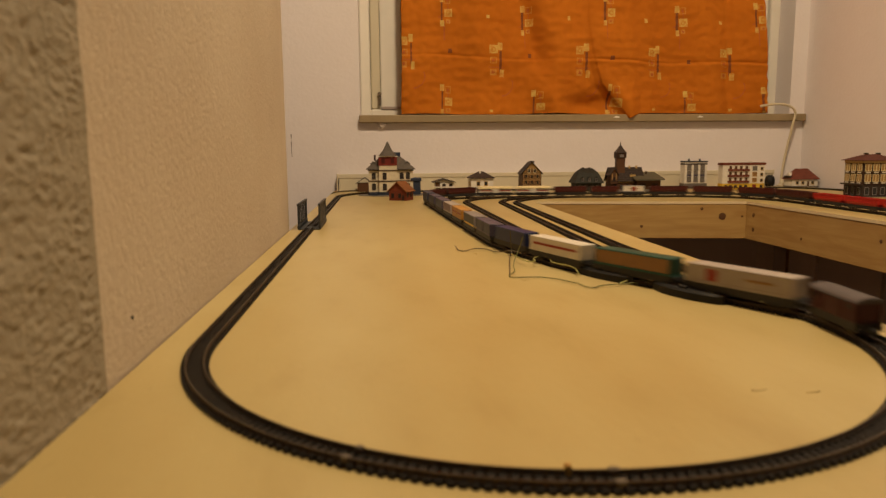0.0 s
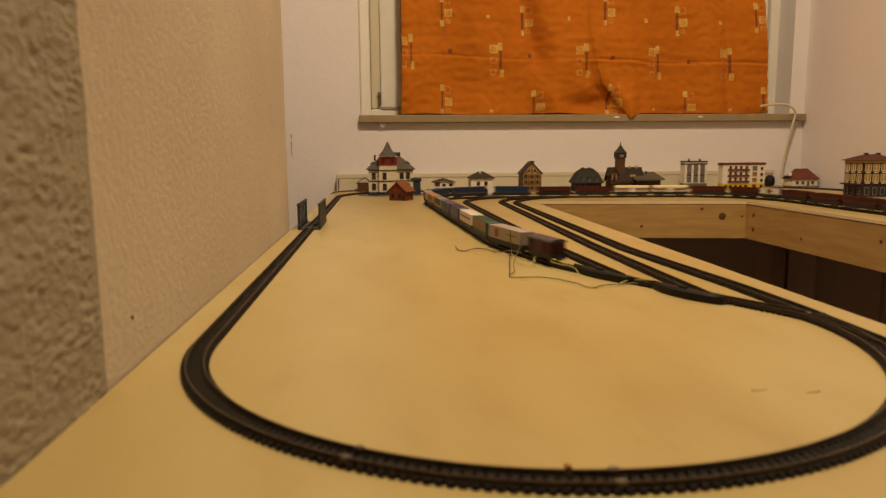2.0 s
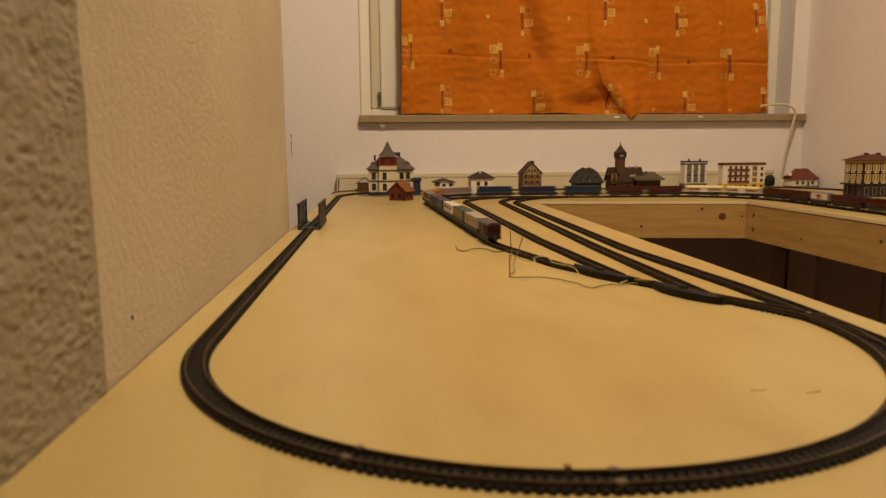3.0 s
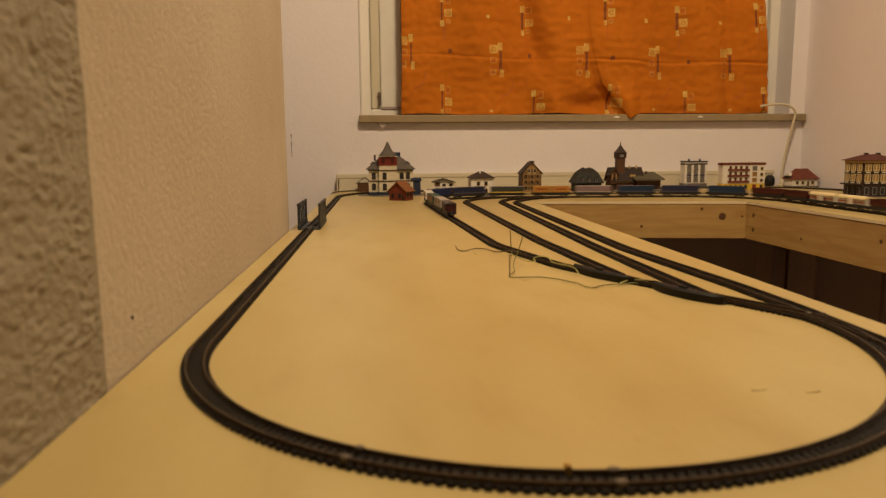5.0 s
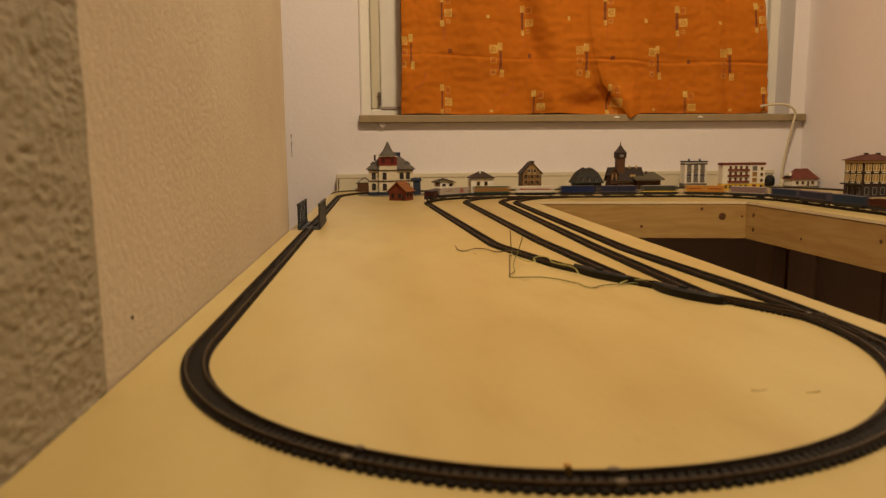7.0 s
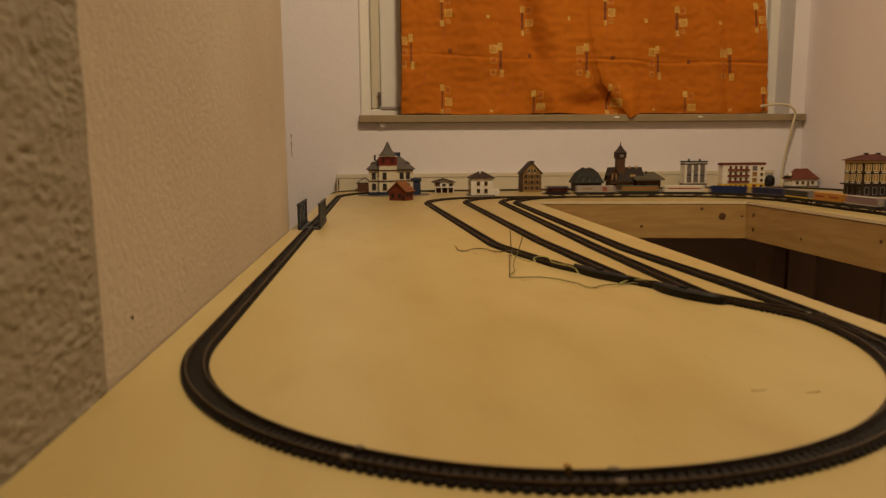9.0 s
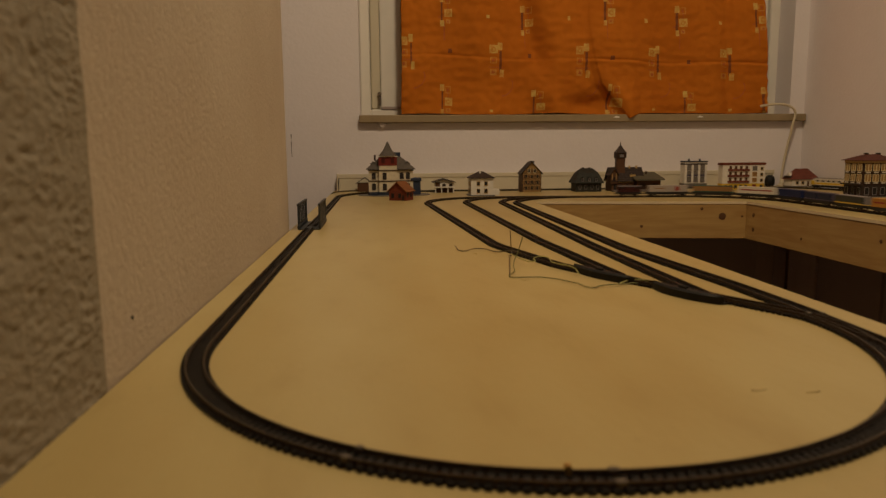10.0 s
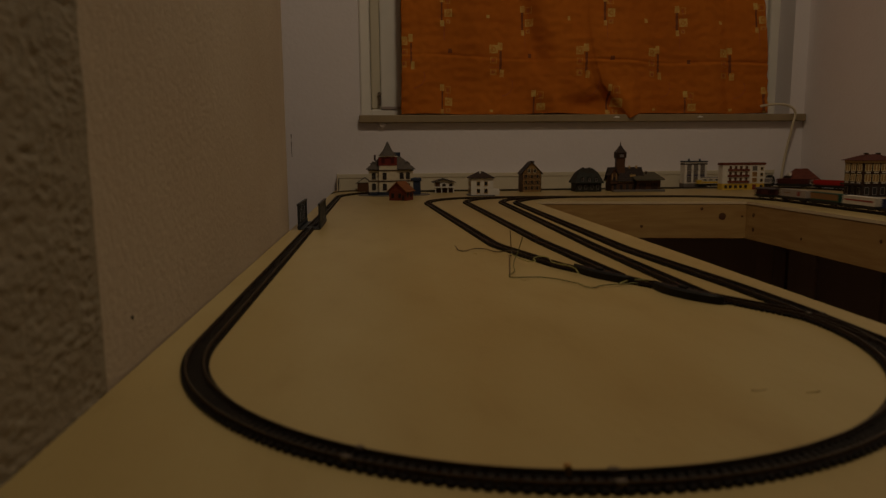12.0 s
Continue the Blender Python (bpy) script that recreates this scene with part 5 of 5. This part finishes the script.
def fridge_van(length, label):
    """An ivory bogie van with a straw roof and a red line."""
    w = tagged(empty("refrigerator_van"), label, "model wagon", "goods train")
    running_gear(w, length)
    box_part("body", w, P["ivory"], -length / 2 + 0.001, length / 2 - 0.001, -0.0057, 0.0082, 0.0072, 0.0178, bevel=0.0005)
    bm = bmesh.new()
    n = 8
    arc = [(0.0085 * math.cos(math.pi * k / n), 0.0178 + 0.0052 * math.sin(math.pi * k / n) ** 0.7) for k in range(n + 1)]
    ring(bm, [[(x, y, z) for y, z in arc] for x in (-length / 2 + 0.0006, length / 2 - 0.0006)])
    part("roof", bm, P["straw"], w, "straw-coloured rounded roof")
    for s in (-1, 1):
        box_part("red_line", w, P["signal"], -length / 2 + 0.004, length / 2 - 0.004, s * 0.0083 - 0.0002, s * 0.0083 + 0.0002, 0.0120, 0.0136)
        box_part("door", w, P["ivory"], -0.007, 0.007, s * 0.0085 - 0.0003, s * 0.0085 + 0.0003, 0.0085, 0.0172)
    return w


def locomotive(length, label):
    w = tagged(empty("locomotive"), label, "model locomotive", "goods train")
    running_gear(w, length)
    bm = bmesh.new()
    a = length / 2
    side = [(-a, 0.0078), (a, 0.0078), (a + 0.001, 0.013), (a - 0.005, 0.0205), (a - 0.008, 0.0245), (-a + 0.008, 0.0245), (-a + 0.005, 0.0205), (-a - 0.001, 0.013)]
    ring(bm, [[(x, y, z) for x, z in side] for y in (-0.0057, 0.0082)])
    part("body", bm, P["ivory"], w, bevel=0.0004)
    box_part("roof", w, P["grey_car"], -a + 0.009, a - 0.009, -0.007, 0.007, 0.0245, 0.0262, bevel=0.0005)
    for s in (-1, 1):
        box_part("nose", w, P["yellow"], s * a - 0.012, s * a + 0.012 - (0.010 if s > 0 else 0.0), -0.0086, 0.0086, 0.0085, 0.0185, "yellow nose panel", 0.0006) if s > 0 else box_part("nose", w, P["yellow"], -a - 0.002, -a + 0.012, -0.0086, 0.0086, 0.0085, 0.0185, "yellow nose panel", 0.0006)
        box_part("waist_band", w, P["yellow"], -a + 0.014, a - 0.014, s * 0.0083 - 0.0002, s * 0.0083 + 0.0002, 0.0095, 0.0145)
        for k in range(5):
            x = -a + 0.02 + k * (length - 0.04) / 4
            box_part("cab_window", w, M["glass"], x - 0.004, x + 0.004, s * 0.0083 - 0.0002, s * 0.0083 + 0.0002, 0.0165, 0.0205)
    return w


WAGONS = []


def couple(thing, start, end, front=False):
    """Put a wagon into the train: where its rear and front stand behind the train's rear end."""
    WAGONS.append((thing, (HEAD if front else TAIL) + (start + end) / 2, (end - start) * 0.62, front))


HEAD = 0.123
couple(box_van(0.051, P["brown"], P["van_roof"], "oxide brown covered van with a grey roof, last in the train"), 0.004, 0.056)
couple(container_wagon(0.091, P["beige"], P["beige"], "flat wagon with a long beige container marked red", mark=P["signal"]), 0.069, 0.161)
couple(container_wagon(0.087, P["tan"], P["green"], "flat wagon with an orange-brown and green container", base=P["green"]), 0.169, 0.257)
couple(container_wagon(0.091, P["ivory"], P["ivory"], "flat wagon with an ivory container and red stripe", stripe=P["signal"]), 0.265, 0.357)
couple(container_wagon(0.082, P["blue"], P["blue"], "flat wagon with a deep blue container"), 0.365, 0.447)
couple(container_wagon(0.083, P["navy"], P["violet"], "flat wagon with two navy containers under violet-grey roofs", split=True), 0.455, 0.539)
couple(container_wagon(0.081, P["dull_green"], P["grey_car"], "flat wagon with a dull green container on a yellow frame", base=P["yellow"]), 0.547, 0.629)
couple(container_wagon(0.085, P["orange"], P["orange"], "flat wagon with two orange containers striped red", split=True, stripe=P["signal"]), 0.644, 0.730)
couple(container_wagon(0.083, P["pink"], P["beige"], "flat wagon with a dusty pink container"), 0.738, 0.822)
couple(container_wagon(0.083, P["teal"], P["violet"], "flat wagon with a teal container under a violet-grey roof"), 0.834, 0.918)
couple(container_wagon(0.085, P["navy"], P["violet"], "flat wagon with a navy blue container under a violet-grey roof"), 0.930, 1.016)
couple(container_wagon(0.083, P["teal"], P["dark_blue"], "flat wagon with a teal blue container"), 1.030, 1.114)
open_label = "maroon open bogie wagon with ribbed sides"
for start, end in ((1.128, 1.208), (1.216, 1.296), (1.470, 1.546), (1.552, 1.616), (1.682, 1.77), (1.778, 1.866), (1.874, 1.962), (1.97, 2.085)):
    couple(hopper(end - start - 0.002, P["maroon"], open_label), start, end)
for start, end in ((1.302, 1.378), (1.386, 1.462)):
    couple(fridge_van(end - start, "ivory refrigerator van with straw roof and red line"), start, end)
couple(container_wagon(0.052, P["ivory"], P["grey_car"], "short white container wagon between maroon wagons", mark=P["signal"]), 1.622, 1.674)
for start, end in ((2.094, 2.18), (2.188, 2.274), (2.282, 2.368)):
    couple(hopper(end - start - 0.002, P["red"], "bright red open bogie wagon with ribbed sides"), start, end)
couple(locomotive(0.104, "ivory and yellow locomotive leading the train"), -0.108, 0.0, True)
couple(container_wagon(0.088, P["grey_car"], P["ivory"], "grey and white covered wagon behind the locomotive"), -0.206, -0.116, True)
couple(hopper(0.084, P["maroon"], open_label), -0.300, -0.214, True)
couple(hopper(0.084, P["red"], "bright red open bogie wagon with ribbed sides"), -0.394, -0.308, True)
couple(hopper(0.084, P["red"], "bright red open bogie wagon with ribbed sides"), -0.488, -0.402, True)


# the train runs a little ahead of its even pace at the start and on the far side
GAIN = ((0.0, 1.2, 5.0, 6.0, 7.0, 8.0, 9.0, 10.0, 11.0, 12.0), (0.011, 0.0, 0.0, 0.008, 0.023, 0.034, 0.038, 0.040, 0.036, 0.027))


def wagon_motion(thing, route, centre, wheelbase):
    S, P = route
    rows = []
    for k in range(0, 49):
        t = 12.0 * k / 48
        s = centre + SPEED * t + np.interp(t, GAIN[0], GAIN[1])
        def at(q):
            if q > S[-1] - 0.002:
                d = (P[-1] - P[-2]) / np.hypot(*(P[-1] - P[-2]))
                return P[-1] + d * (q - S[-1])
            if q < 0:
                d = (P[1] - P[0]) / np.hypot(*(P[1] - P[0]))
                return P[0] + d * q
            return np.array([np.interp(q, S, P[:, 0]), np.interp(q, S, P[:, 1])])
        a, b = at(s - wheelbase / 2), at(s + wheelbase / 2)
        m = (a + b) / 2
        rows.append((t, pose(m[0], m[1], RAIL_TOP, 0, 0, math.degrees(math.atan2(b[1] - a[1], b[0] - a[0])))))
    walk(thing, rows)


def motions():
    main, head = fillet(TRAIN_ROUTE), fillet(HEAD_ROUTE)
    for thing, centre, wheelbase, front in WAGONS:
        wagon_motion(thing, head if front else main, centre, wheelbase)


motions()
